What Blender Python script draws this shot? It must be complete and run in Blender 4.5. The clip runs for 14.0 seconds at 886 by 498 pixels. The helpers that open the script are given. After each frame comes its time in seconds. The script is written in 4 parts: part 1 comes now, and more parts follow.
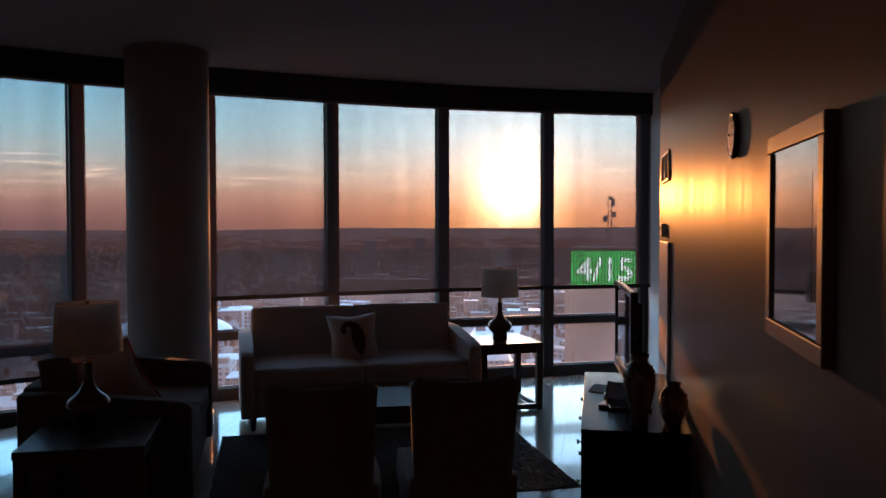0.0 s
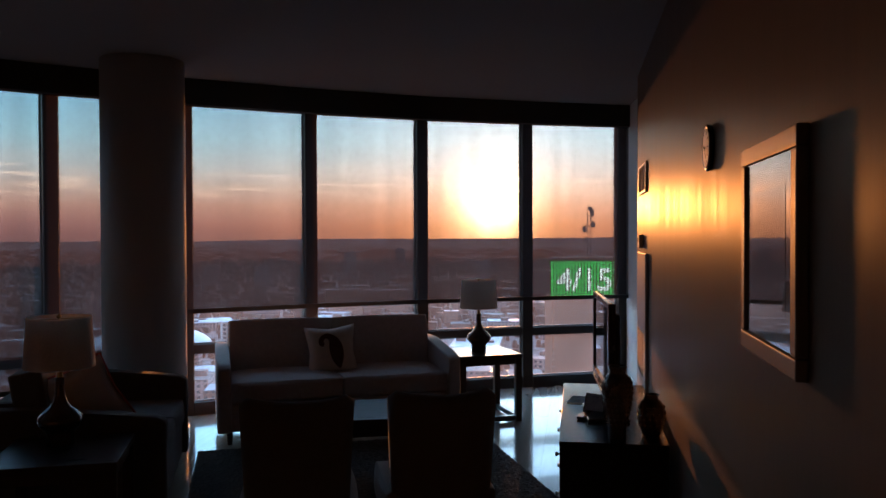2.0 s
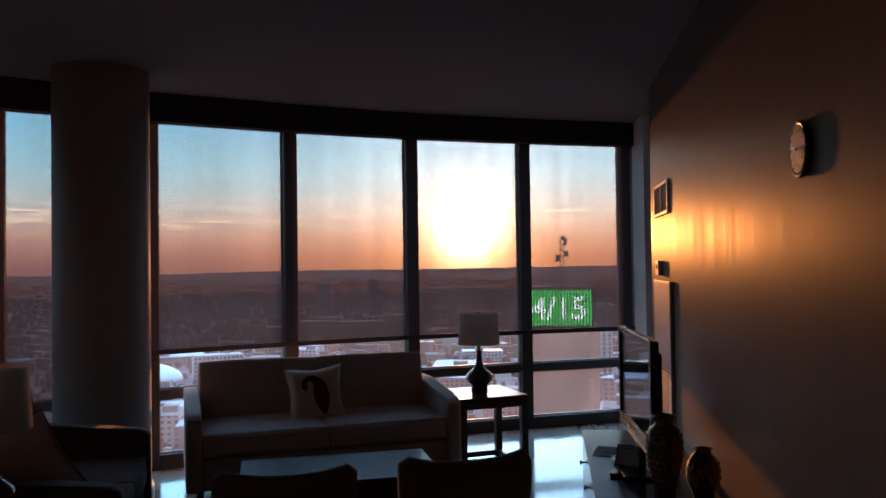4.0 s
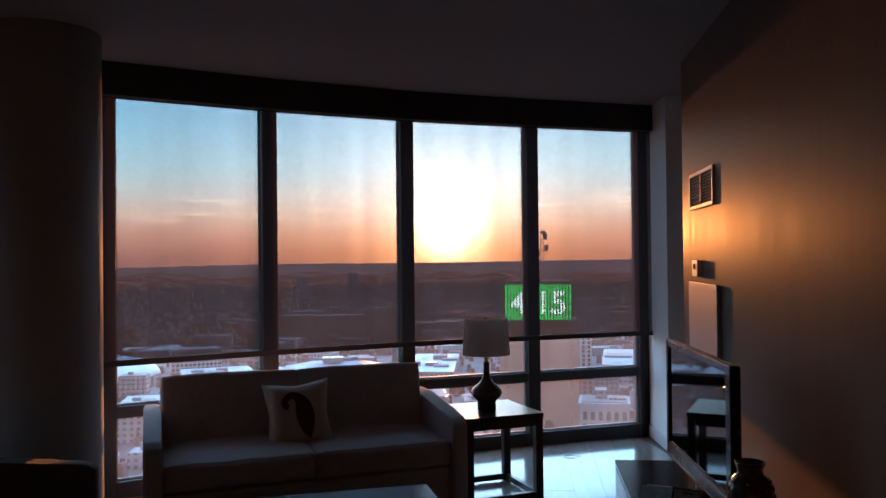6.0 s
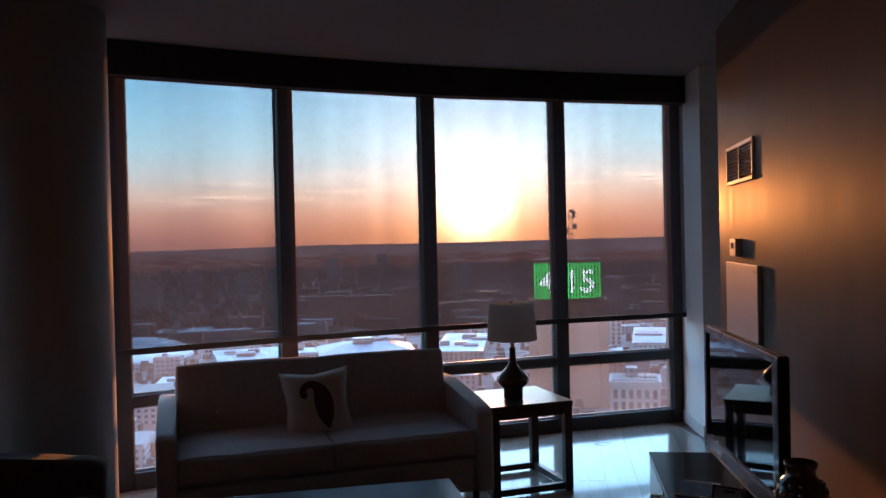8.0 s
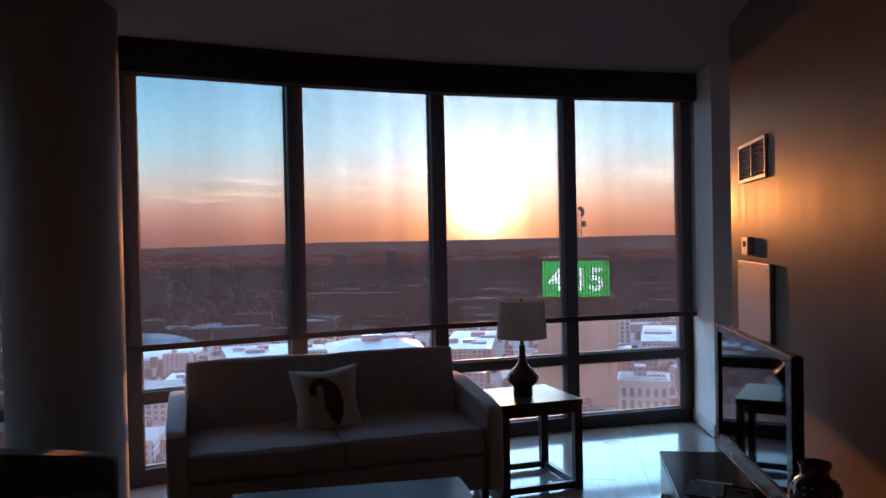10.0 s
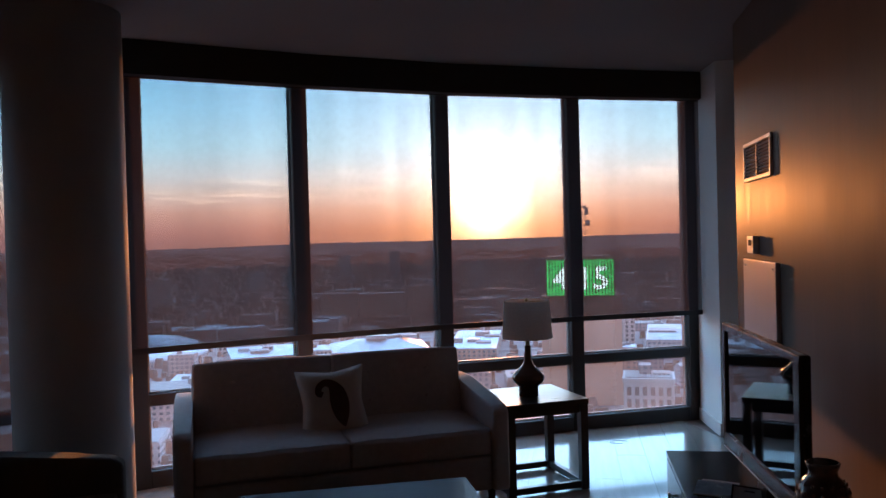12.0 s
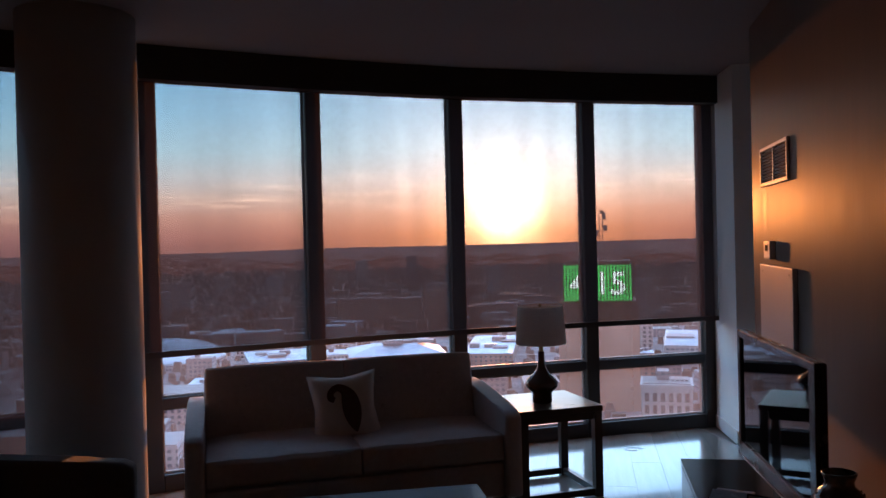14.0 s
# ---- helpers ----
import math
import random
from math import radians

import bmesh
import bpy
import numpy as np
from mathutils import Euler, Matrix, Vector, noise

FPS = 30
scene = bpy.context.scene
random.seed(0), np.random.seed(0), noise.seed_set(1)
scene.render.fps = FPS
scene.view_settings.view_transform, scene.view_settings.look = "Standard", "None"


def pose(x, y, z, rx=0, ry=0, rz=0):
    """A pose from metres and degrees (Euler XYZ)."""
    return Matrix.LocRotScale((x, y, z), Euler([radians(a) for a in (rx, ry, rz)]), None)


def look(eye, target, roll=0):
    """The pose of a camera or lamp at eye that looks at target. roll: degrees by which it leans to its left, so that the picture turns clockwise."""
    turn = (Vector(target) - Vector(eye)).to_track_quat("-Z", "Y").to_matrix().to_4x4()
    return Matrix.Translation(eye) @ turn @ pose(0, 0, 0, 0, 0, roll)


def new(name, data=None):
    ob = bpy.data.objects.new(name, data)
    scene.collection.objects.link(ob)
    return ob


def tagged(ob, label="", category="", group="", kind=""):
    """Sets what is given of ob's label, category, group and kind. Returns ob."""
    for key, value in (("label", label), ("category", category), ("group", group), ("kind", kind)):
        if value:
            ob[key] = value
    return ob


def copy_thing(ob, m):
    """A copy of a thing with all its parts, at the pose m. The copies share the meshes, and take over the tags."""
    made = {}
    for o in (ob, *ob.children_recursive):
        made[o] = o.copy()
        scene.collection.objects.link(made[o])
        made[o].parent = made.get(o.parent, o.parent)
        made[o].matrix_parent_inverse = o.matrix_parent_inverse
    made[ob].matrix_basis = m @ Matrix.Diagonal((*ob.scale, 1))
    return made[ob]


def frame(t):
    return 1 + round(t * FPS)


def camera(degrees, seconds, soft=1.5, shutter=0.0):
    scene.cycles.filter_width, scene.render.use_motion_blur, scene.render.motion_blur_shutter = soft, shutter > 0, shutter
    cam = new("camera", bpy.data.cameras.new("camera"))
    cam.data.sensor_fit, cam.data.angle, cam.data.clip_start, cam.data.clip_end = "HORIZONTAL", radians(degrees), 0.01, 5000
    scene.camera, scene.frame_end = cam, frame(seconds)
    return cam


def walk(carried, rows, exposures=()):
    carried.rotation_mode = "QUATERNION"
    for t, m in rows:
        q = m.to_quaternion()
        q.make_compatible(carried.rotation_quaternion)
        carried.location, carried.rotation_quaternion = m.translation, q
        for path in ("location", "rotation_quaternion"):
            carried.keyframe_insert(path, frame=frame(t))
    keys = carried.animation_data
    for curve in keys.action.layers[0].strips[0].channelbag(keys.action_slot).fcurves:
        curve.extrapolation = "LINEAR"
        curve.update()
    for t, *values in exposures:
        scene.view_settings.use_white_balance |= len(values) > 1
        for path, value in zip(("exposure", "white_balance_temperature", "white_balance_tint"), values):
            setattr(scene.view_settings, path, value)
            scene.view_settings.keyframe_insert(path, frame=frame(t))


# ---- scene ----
cam = camera(57.5, 14.0, soft=1.5)
PATH = [
    (0, look((0.239, 0.042, 1.528), (-0.134, 2.005, 1.466), -0.1)),
    (0.5, look((0.236, 0.037, 1.529), (-0.141, 2.000, 1.473), 0.0)),
    (1, look((0.239, 0.041, 1.529), (-0.148, 2.002, 1.475), 0.1)),
    (1.5, look((0.245, 0.052, 1.533), (-0.109, 2.019, 1.492), 0.1)),
    (2, look((0.249, 0.059, 1.535), (-0.076, 2.033, 1.499), -0.2)),
    (2.5, look((0.260, 0.151, 1.532), (-0.070, 2.123, 1.500), 0.9)),
    (3, look((0.220, 0.280, 1.529), (-0.103, 2.254, 1.494), 0.7)),
    (3.2, look((0.157, 0.339, 1.528), (-0.157, 2.314, 1.490), 0.3)),
    (3.5, look((0.115, 0.496, 1.527), (-0.173, 2.475, 1.537), 1.0)),
    (3.7, look((0.061, 0.566, 1.523), (-0.211, 2.547, 1.560), -0.6)),
    (5.8, look((-0.250, 1.388, 1.548), (-0.445, 3.379, 1.585), 0.0)),
    (6, look((-0.268, 1.436, 1.554), (-0.478, 3.424, 1.577), -0.6)),
    (6.5, look((-0.279, 1.541, 1.558), (-0.559, 3.521, 1.552), -0.7)),
    (7, look((-0.264, 1.621, 1.564), (-0.546, 3.601, 1.560), -1.9)),
    (7.5, look((-0.259, 1.663, 1.566), (-0.528, 3.644, 1.542), -1.1)),
    (8, look((-0.258, 1.667, 1.566), (-0.538, 3.647, 1.540), -1.3)),
    (10.5, look((-0.269, 1.677, 1.567), (-0.578, 3.653, 1.535), -1.2)),
    (11, look((-0.268, 1.677, 1.566), (-0.586, 3.651, 1.538), -1.4)),
    (11.5, look((-0.268, 1.680, 1.564), (-0.586, 3.654, 1.536), -1.6)),
    (12, look((-0.273, 1.677, 1.571), (-0.584, 3.652, 1.539), -1.5)),
    (12.5, look((-0.267, 1.686, 1.571), (-0.576, 3.662, 1.545), -1.3)),
    (13, look((-0.269, 1.690, 1.568), (-0.580, 3.665, 1.542), -1.3)),
    (13.5, look((-0.261, 1.697, 1.569), (-0.598, 3.668, 1.545), -1.4)),
    (14, look((-0.253, 1.703, 1.570), (-0.605, 3.672, 1.551), -1.4)),
]
EXPOSURES = [(0.0, 2.85, 6500, 13), (3.5, 2.95, 6450, 13), (7.0, 3.08, 6250, 14), (11.0, 3.20, 6080, 14), (13.0, 3.12, 6080, 15), (14.0, 2.98, 6550, 21)]
walk(cam, PATH, EXPOSURES)

# ---------------------------------------------------------------- sky, sun
SUN_AZ, SUN_EL = radians(-5.8), radians(1.9)
SUN = Vector((math.sin(SUN_AZ) * math.cos(SUN_EL), math.cos(SUN_AZ) * math.cos(SUN_EL), math.sin(SUN_EL)))


def make_world():
    w = bpy.data.worlds.new("dusk_sky")
    scene.world = w
    w.use_nodes = True
    nt = w.node_tree
    nt.nodes.clear()
    N, L = nt.nodes.new, nt.links.new

    def math_node(op, a, b=None, clamp=False):
        n = N("ShaderNodeMath")
        n.operation, n.use_clamp = op, clamp
        for k, v in enumerate((a, b)):
            if v is None:
                continue
            if isinstance(v, (int, float)):
                n.inputs[k].default_value = v
            else:
                L(v, n.inputs[k])
        return n.outputs[0]

    def scaled(col, fac):
        n = N("ShaderNodeVectorMath")
        n.operation = "SCALE"
        if isinstance(col, tuple):
            n.inputs[0].default_value = col
        else:
            L(col, n.inputs[0])
        if isinstance(fac, (int, float)):
            n.inputs["Scale"].default_value = fac
        else:
            L(fac, n.inputs["Scale"])
        return n.outputs[0]

    def added(a, b):
        n = N("ShaderNodeVectorMath")
        n.operation = "ADD"
        L(a, n.inputs[0]), L(b, n.inputs[1])
        return n.outputs[0]

    tc = N("ShaderNodeTexCoord")
    sep = N("ShaderNodeSeparateXYZ")
    L(tc.outputs["Generated"], sep.inputs[0])
    elev = math_node("MULTIPLY", math_node("ARCSINE", sep.outputs["Z"]), 180 / math.pi)
    # colour of clear dusk air by height above the horizon, 0 to 30 degrees
    ramp = N("ShaderNodeValToRGB")
    stops = [(0.0, (.165, .083, .092)), (.8, (.25, .122, .125)), (2.0, (.365, .205, .18)), (3.3, (.43, .36, .32)), (4.6, (.38, .465, .475)),
             (6.5, (.265, .52, .60)), (9.0, (.165, .455, .61)), (12.0, (.105, .375, .565)), (20.0, (.17, .42, .70)), (30.0, (.22, .41, .66))]
    cr = ramp.color_ramp
    while len(cr.elements) < len(stops):
        cr.elements.new(0.5)
    for el, (deg, c) in zip(cr.elements, stops):
        el.position, el.color = deg / 30, (*c, 1)
    L(math_node("DIVIDE", elev, 30.0, True), ramp.inputs[0])
    # the sky away from the sun is the darker half at dusk
    away = N("ShaderNodeVectorMath")
    away.operation = "DOT_PRODUCT"
    L(tc.outputs["Generated"], away.inputs[0])
    away.inputs[1].default_value = SUN
    half = math_node("ADD", math_node("MULTIPLY", away.outputs["Value"], .5), .55)
    half = math_node("MINIMUM", math_node("MAXIMUM", half, .22), 1.0)
    sky = scaled(scaled(ramp.outputs[0], .98), half)
    # thin cirrus, drawn out along the horizon
    mp = N("ShaderNodeMapping")
    mp.inputs["Scale"].default_value = (6, 6, 130)
    L(tc.outputs["Generated"], mp.inputs["Vector"])
    no = N("ShaderNodeTexNoise")
    no.inputs["Scale"].default_value, no.inputs["Detail"].default_value, no.inputs["Distortion"].default_value = 2.2, 6, .8
    L(mp.outputs[0], no.inputs["Vector"])
    band = math_node("SUBTRACT", 1.0, math_node("MULTIPLY", math_node("ABSOLUTE", math_node("SUBTRACT", elev, 3.6)), .5), True)
    wisps = math_node("MULTIPLY", math_node("MULTIPLY", math_node("SUBTRACT", no.outputs[0], .50), 4.0, True), band)
    sky = added(sky, scaled((.75, .50, .32), wisps))
    # aureole round the low sun
    dot = N("ShaderNodeVectorMath")
    dot.operation = "DOT_PRODUCT"
    L(tc.outputs["Generated"], dot.inputs[0])
    dot.inputs[1].default_value = SUN
    ang = math_node("MULTIPLY", math_node("ARCCOSINE", math_node("MINIMUM", dot.outputs["Value"], 1.0)), 180 / math.pi)
    dot2 = N("ShaderNodeVectorMath")
    dot2.operation = "DOT_PRODUCT"
    L(tc.outputs["Generated"], dot2.inputs[0])
    dot2.inputs[1].default_value = (math.sin(SUN_AZ) * math.cos(SUN_EL + .008), math.cos(SUN_AZ) * math.cos(SUN_EL + .008), math.sin(SUN_EL + .008))
    ang_hi = math_node("MULTIPLY", math_node("ARCCOSINE", math_node("MINIMUM", dot2.outputs["Value"], 1.0)), 180 / math.pi)
    core = math_node("EXPONENT", math_node("MULTIPLY", math_node("POWER", math_node("DIVIDE", ang_hi, 1.42), 1.35), -1.0))
    halo = math_node("EXPONENT", math_node("MULTIPLY", ang, -1 / 2.3))
    wide = math_node("EXPONENT", math_node("MULTIPLY", ang, -1 / 9.0))
    # pale glare in the clear air over the sun, dulled in the thick air near the horizon
    clear = math_node("MULTIPLY", math_node("SUBTRACT", elev, .6), .17, True)
    glare = math_node("MULTIPLY", math_node("EXPONENT", math_node("MULTIPLY", ang, -1 / 6.0)), clear)
    sky = added(sky, scaled((8.6, 5.5, 3.0), core))
    sky = added(sky, scaled((1.50, .64, .20), halo))
    sky = added(sky, scaled((.72, .92, 1.0), glare))
    sky = added(sky, scaled((.12, .045, .010), wide))
    nishita = N("ShaderNodeTexSky")
    nishita.sky_type, nishita.sun_disc = "NISHITA", False
    nishita.sun_elevation, nishita.sun_rotation = SUN_EL, SUN_AZ
    sky = added(sky, scaled(nishita.outputs[0], .012))
    bg = N("ShaderNodeBackground")
    L(sky, bg.inputs["Color"])
    bg.inputs["Strength"].default_value = 1.0
    out = N("ShaderNodeOutputWorld")
    L(bg.outputs[0], out.inputs["Surface"])


make_world()
sun_data = bpy.data.lights.new("sun", "SUN")
sun_data.energy, sun_data.angle, sun_data.color = .62, radians(1.3), (1.0, .32, .07)
sun = new("sun", sun_data)
sun.matrix_world = look((0, 0, 0), -SUN)
sun.location = (-40, 400, 30)


# ---------------------------------------------------------------- materials
def mat(name, color, rough=.6, metal=0.0, var=.12, scale=8.0, bump=0.0, bump_scale=None, stretch=(1, 1, 1), spec=.5, coat=0.0,
        sheen=0.0, fine=60.0, rough_var=.08, transmission=0.0, per_object=0.0, ior=1.5):
    m = bpy.data.materials.new(name)
    m.use_nodes = True
    nt = m.node_tree
    N, L = nt.nodes.new, nt.links.new
    b = nt.nodes["Principled BSDF"]
    tc = N("ShaderNodeTexCoord")
    mp = N("ShaderNodeMapping")
    mp.inputs["Scale"].default_value = stretch
    L(tc.outputs["Object"], mp.inputs["Vector"])
    n1, n2 = N("ShaderNodeTexNoise"), N("ShaderNodeTexNoise")
    for n, s in ((n1, scale), (n2, fine)):
        L(mp.outputs[0], n.inputs["Vector"])
        n.inputs["Scale"].default_value, n.inputs["Detail"].default_value = s, 5
    mixn = N("ShaderNodeMath")
    mixn.operation = "MULTIPLY_ADD"
    L(n1.outputs[0], mixn.inputs[0])
    mixn.inputs[1].default_value = .65
    half = N("ShaderNodeMath")
    half.operation = "MULTIPLY"
    L(n2.outputs[0], half.inputs[0])
    half.inputs[1].default_value = .35
    L(half.outputs[0], mixn.inputs[2])
    mr = N("ShaderNodeMapRange")
    L(mixn.outputs[0], mr.inputs["Value"])
    mr.inputs["From Min"].default_value, mr.inputs["From Max"].default_value = .3, .7
    mr.inputs["To Min"].default_value, mr.inputs["To Max"].default_value = 1 - var, 1 + var
    val = mr.outputs[0]
    if per_object:
        oi = N("ShaderNodeObjectInfo")
        mo = N("ShaderNodeMapRange")
        L(oi.outputs["Random"], mo.inputs["Value"])
        mo.inputs["To Min"].default_value, mo.inputs["To Max"].default_value = 1 - per_object, 1 + per_object
        mu = N("ShaderNodeMath")
        mu.operation = "MULTIPLY"
        L(val, mu.inputs[0]), L(mo.outputs[0], mu.inputs[1])
        val = mu.outputs[0]
    sc = N("ShaderNodeVectorMath")
    sc.operation = "SCALE"
    sc.inputs[0].default_value = color
    L(val, sc.inputs["Scale"])
    L(sc.outputs[0], b.inputs["Base Color"])
    rr = N("ShaderNodeMapRange")
    L(n1.outputs[0], rr.inputs["Value"])
    rr.inputs["To Min"].default_value, rr.inputs["To Max"].default_value = max(.0, rough - rough_var), min(1, rough + rough_var)
    L(rr.outputs[0], b.inputs["Roughness"])
    b.inputs["Metallic"].default_value = metal
    b.inputs["Specular IOR Level"].default_value = spec
    b.inputs["Coat Weight"].default_value = coat
    b.inputs["Sheen Weight"].default_value = sheen
    b.inputs["Transmission Weight"].default_value = transmission
    b.inputs["IOR"].default_value = ior
    if bump:
        bu = N("ShaderNodeBump")
        bu.inputs["Strength"].default_value, bu.inputs["Distance"].default_value = bump, .01
        if bump_scale:
            n3 = N("ShaderNodeTexNoise")
            L(mp.outputs[0], n3.inputs["Vector"])
            n3.inputs["Scale"].default_value, n3.inputs["Detail"].default_value = bump_scale, 4
            L(n3.outputs[0], bu.inputs["Height"])
        else:
            L(n2.outputs[0], bu.inputs["Height"])
        L(bu.outputs[0], b.inputs["Normal"])
    return m


def see_through(name, tint, dust, dust_haze_color, gloss_rough=0.0, fresnel=True):
    """Thin sheet: lets light straight through, with a film of dust that also stands in for haze and, for glass, a
    mirror-like sheen.
    """
    m = bpy.data.materials.new(name)
    m.use_nodes = True
    nt = m.node_tree
    nt.nodes.clear()
    N, L = nt.nodes.new, nt.links.new
    t = N("ShaderNodeBsdfTransparent")
    t.inputs[0].default_value = (*tint, 1)
    tr = N("ShaderNodeBsdfTranslucent")
    tr.inputs[0].default_value = (*dust_haze_color, 1)
    mx = N("ShaderNodeMixShader")
    tc, no, mr = N("ShaderNodeTexCoord"), N("ShaderNodeTexNoise"), N("ShaderNodeMapRange")
    L(tc.outputs["Object"], no.inputs["Vector"])
    no.inputs["Scale"].default_value, no.inputs["Detail"].default_value = 2.5, 5
    L(no.outputs[0], mr.inputs["Value"])
    mr.inputs["From Min"].default_value, mr.inputs["From Max"].default_value = .3, .7
    mr.inputs["To Min"].default_value, mr.inputs["To Max"].default_value = dust * .6, dust * 1.4
    L(mr.outputs[0], mx.inputs[0]), L(t.outputs[0], mx.inputs[1]), L(tr.outputs[0], mx.inputs[2])
    out = N("ShaderNodeOutputMaterial")
    if not fresnel:
        L(mx.outputs[0], out.inputs[0])
        return m
    gl = N("ShaderNodeBsdfGlossy")
    gl.inputs["Roughness"].default_value = gloss_rough
    fr = N("ShaderNodeFresnel")
    fr.inputs["IOR"].default_value = 1.35
    m2 = N("ShaderNodeMixShader")
    L(fr.outputs[0], m2.inputs[0]), L(mx.outputs[0], m2.inputs[1]), L(gl.outputs[0], m2.inputs[2])
    L(m2.outputs[0], out.inputs[0])
    return m


def shade_cloth(name, open_share, cloth):
    """Woven sun screen: an even share of open holes, softly uneven across its width, and thin dark cloth between them."""
    m = bpy.data.materials.new(name)
    m.use_nodes = True
    nt = m.node_tree
    nt.nodes.clear()
    N, L = nt.nodes.new, nt.links.new
    tc, mp, no, mr = N("ShaderNodeTexCoord"), N("ShaderNodeMapping"), N("ShaderNodeTexNoise"), N("ShaderNodeMapRange")
    mp.inputs["Scale"].default_value = (7, 7, .35)
    L(tc.outputs["Object"], mp.inputs["Vector"]), L(mp.outputs[0], no.inputs["Vector"])
    no.inputs["Scale"].default_value, no.inputs["Detail"].default_value = 1.0, 0
    L(no.outputs[0], mr.inputs["Value"])
    mr.inputs["From Min"].default_value, mr.inputs["From Max"].default_value = .3, .7
    mr.inputs["To Min"].default_value, mr.inputs["To Max"].default_value = open_share * .90, open_share * 1.10
    t, d, tl, mx, ad = N("ShaderNodeBsdfTransparent"), N("ShaderNodeBsdfDiffuse"), N("ShaderNodeBsdfTranslucent"), N("ShaderNodeMixShader"), N("ShaderNodeMixShader")
    d.inputs[0].default_value, tl.inputs[0].default_value = (*cloth, 1), (cloth[0] * .52, cloth[1] * .38, cloth[2] * .38, 1)
    ad.inputs[0].default_value = .3
    L(d.outputs[0], ad.inputs[1]), L(tl.outputs[0], ad.inputs[2])
    L(mr.outputs[0], mx.inputs[0]), L(ad.outputs[0], mx.inputs[1]), L(t.outputs[0], mx.inputs[2])
    out = N("ShaderNodeOutputMaterial")
    L(mx.outputs[0], out.inputs[0])
    return m


def lampshade_cloth(name, color):
    """Thin linen: half of the light goes through, half comes back."""
    m = bpy.data.materials.new(name)
    m.use_nodes = True
    nt = m.node_tree
    nt.nodes.clear()
    N, L = nt.nodes.new, nt.links.new
    tc, no, mr, sc = N("ShaderNodeTexCoord"), N("ShaderNodeTexNoise"), N("ShaderNodeMapRange"), N("ShaderNodeVectorMath")
    L(tc.outputs["Object"], no.inputs["Vector"]), L(no.outputs[0], mr.inputs["Value"])
    no.inputs["Scale"].default_value, no.inputs["Detail"].default_value = 90, 6
    mr.inputs["To Min"].default_value, mr.inputs["To Max"].default_value = .85, 1.1
    sc.operation = "SCALE"
    sc.inputs[0].default_value = color
    L(mr.outputs[0], sc.inputs["Scale"])
    d, t, mx, out = N("ShaderNodeBsdfDiffuse"), N("ShaderNodeBsdfTranslucent"), N("ShaderNodeMixShader"), N("ShaderNodeOutputMaterial")
    L(sc.outputs[0], d.inputs[0]), L(sc.outputs[0], t.inputs[0])
    mx.inputs[0].default_value = .5
    L(d.outputs[0], mx.inputs[1]), L(t.outputs[0], mx.inputs[2]), L(mx.outputs[0], out.inputs[0])
    return m


def glow(name, color, strength):
    m = bpy.data.materials.new(name)
    m.use_nodes = True
    b = m.node_tree.nodes["Principled BSDF"]
    b.inputs["Base Color"].default_value = (*[c * .3 for c in color], 1)
    b.inputs["Emission Color"].default_value = (*color, 1)
    b.inputs["Emission Strength"].default_value = strength
    return m


def facade_mat(name, wall, glass, sx, sz, ratio=.5):
    """Far facade: rows of windows in a plain wall."""
    m = mat(name, wall, .8, var=.15, scale=.05, fine=1.2)
    nt = m.node_tree
    N, L = nt.nodes.new, nt.links.new
    b = nt.nodes["Principled BSDF"]
    tc, sep = N("ShaderNodeTexCoord"), N("ShaderNodeSeparateXYZ")
    L(tc.outputs["Object"], sep.inputs[0])

    def op(kind, a, v):
        n = N("ShaderNodeMath")
        n.operation = kind
        L(a, n.inputs[0])
        if isinstance(v, (int, float)):
            n.inputs[1].default_value = v
        else:
            L(v, n.inputs[1])
        return n.outputs[0]
    along = op("ADD", sep.outputs["X"], sep.outputs["Y"])
    a = op("LESS_THAN", op("FRACT", op("DIVIDE", along, sx), 0), ratio)
    c = op("LESS_THAN", op("FRACT", op("DIVIDE", sep.outputs["Z"], sz), 0), .5)
    fac = op("MULTIPLY", a, c)
    old = b.inputs["Base Color"].links[0].from_socket
    mx = N("ShaderNodeMix")
    mx.data_type = "RGBA"
    L(fac, mx.inputs[0]), L(old, mx.inputs[6])
    mx.inputs[7].default_value = (*glass, 1)
    L(mx.outputs[2], b.inputs["Base Color"])
    oldr = b.inputs["Roughness"].links[0].from_socket
    mr = N("ShaderNodeMix")
    L(fac, mr.inputs[0]), L(oldr, mr.inputs[2])
    mr.inputs[3].default_value = .25
    L(mr.outputs[0], b.inputs["Roughness"])
    return m


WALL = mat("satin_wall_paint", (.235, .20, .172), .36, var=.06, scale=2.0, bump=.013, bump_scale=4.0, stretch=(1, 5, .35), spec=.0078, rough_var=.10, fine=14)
PLASTER = mat("white_plaster", (.50, .49, .48), .7, var=.05, scale=1.5, bump=.05, bump_scale=40)
# Lighter and bluer than PLASTER: skylight from the window is put into this colour.
PIER = mat("white_plaster_skylight_tint", (.70, .78, .79), .6, var=.04, scale=1.5, bump=.04, bump_scale=40)
DIAL = mat("grey_clock_dial", (.26, .25, .24), .5, var=.05)
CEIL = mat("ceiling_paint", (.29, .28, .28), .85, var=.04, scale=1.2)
CONCRETE = mat("painted_column", (.43, .425, .415), .6, var=.06, scale=2.5, bump=.08, bump_scale=30)
TRIM = mat("white_trim", (.70, .69, .67), .4, var=.04)
PLANK = mat("polished_pale_plank", (.30, .265, .225), .13, var=.14, scale=3, stretch=(6, .6, 1), coat=.35, per_object=.10, rough_var=.05, fine=40, bump=.015, bump_scale=2.0)
GAP = mat("floor_joint", (.20, .175, .15), .6)
ALU = mat("bronze_aluminium", (.034, .030, .028), .45, metal=.15, var=.08, scale=5)
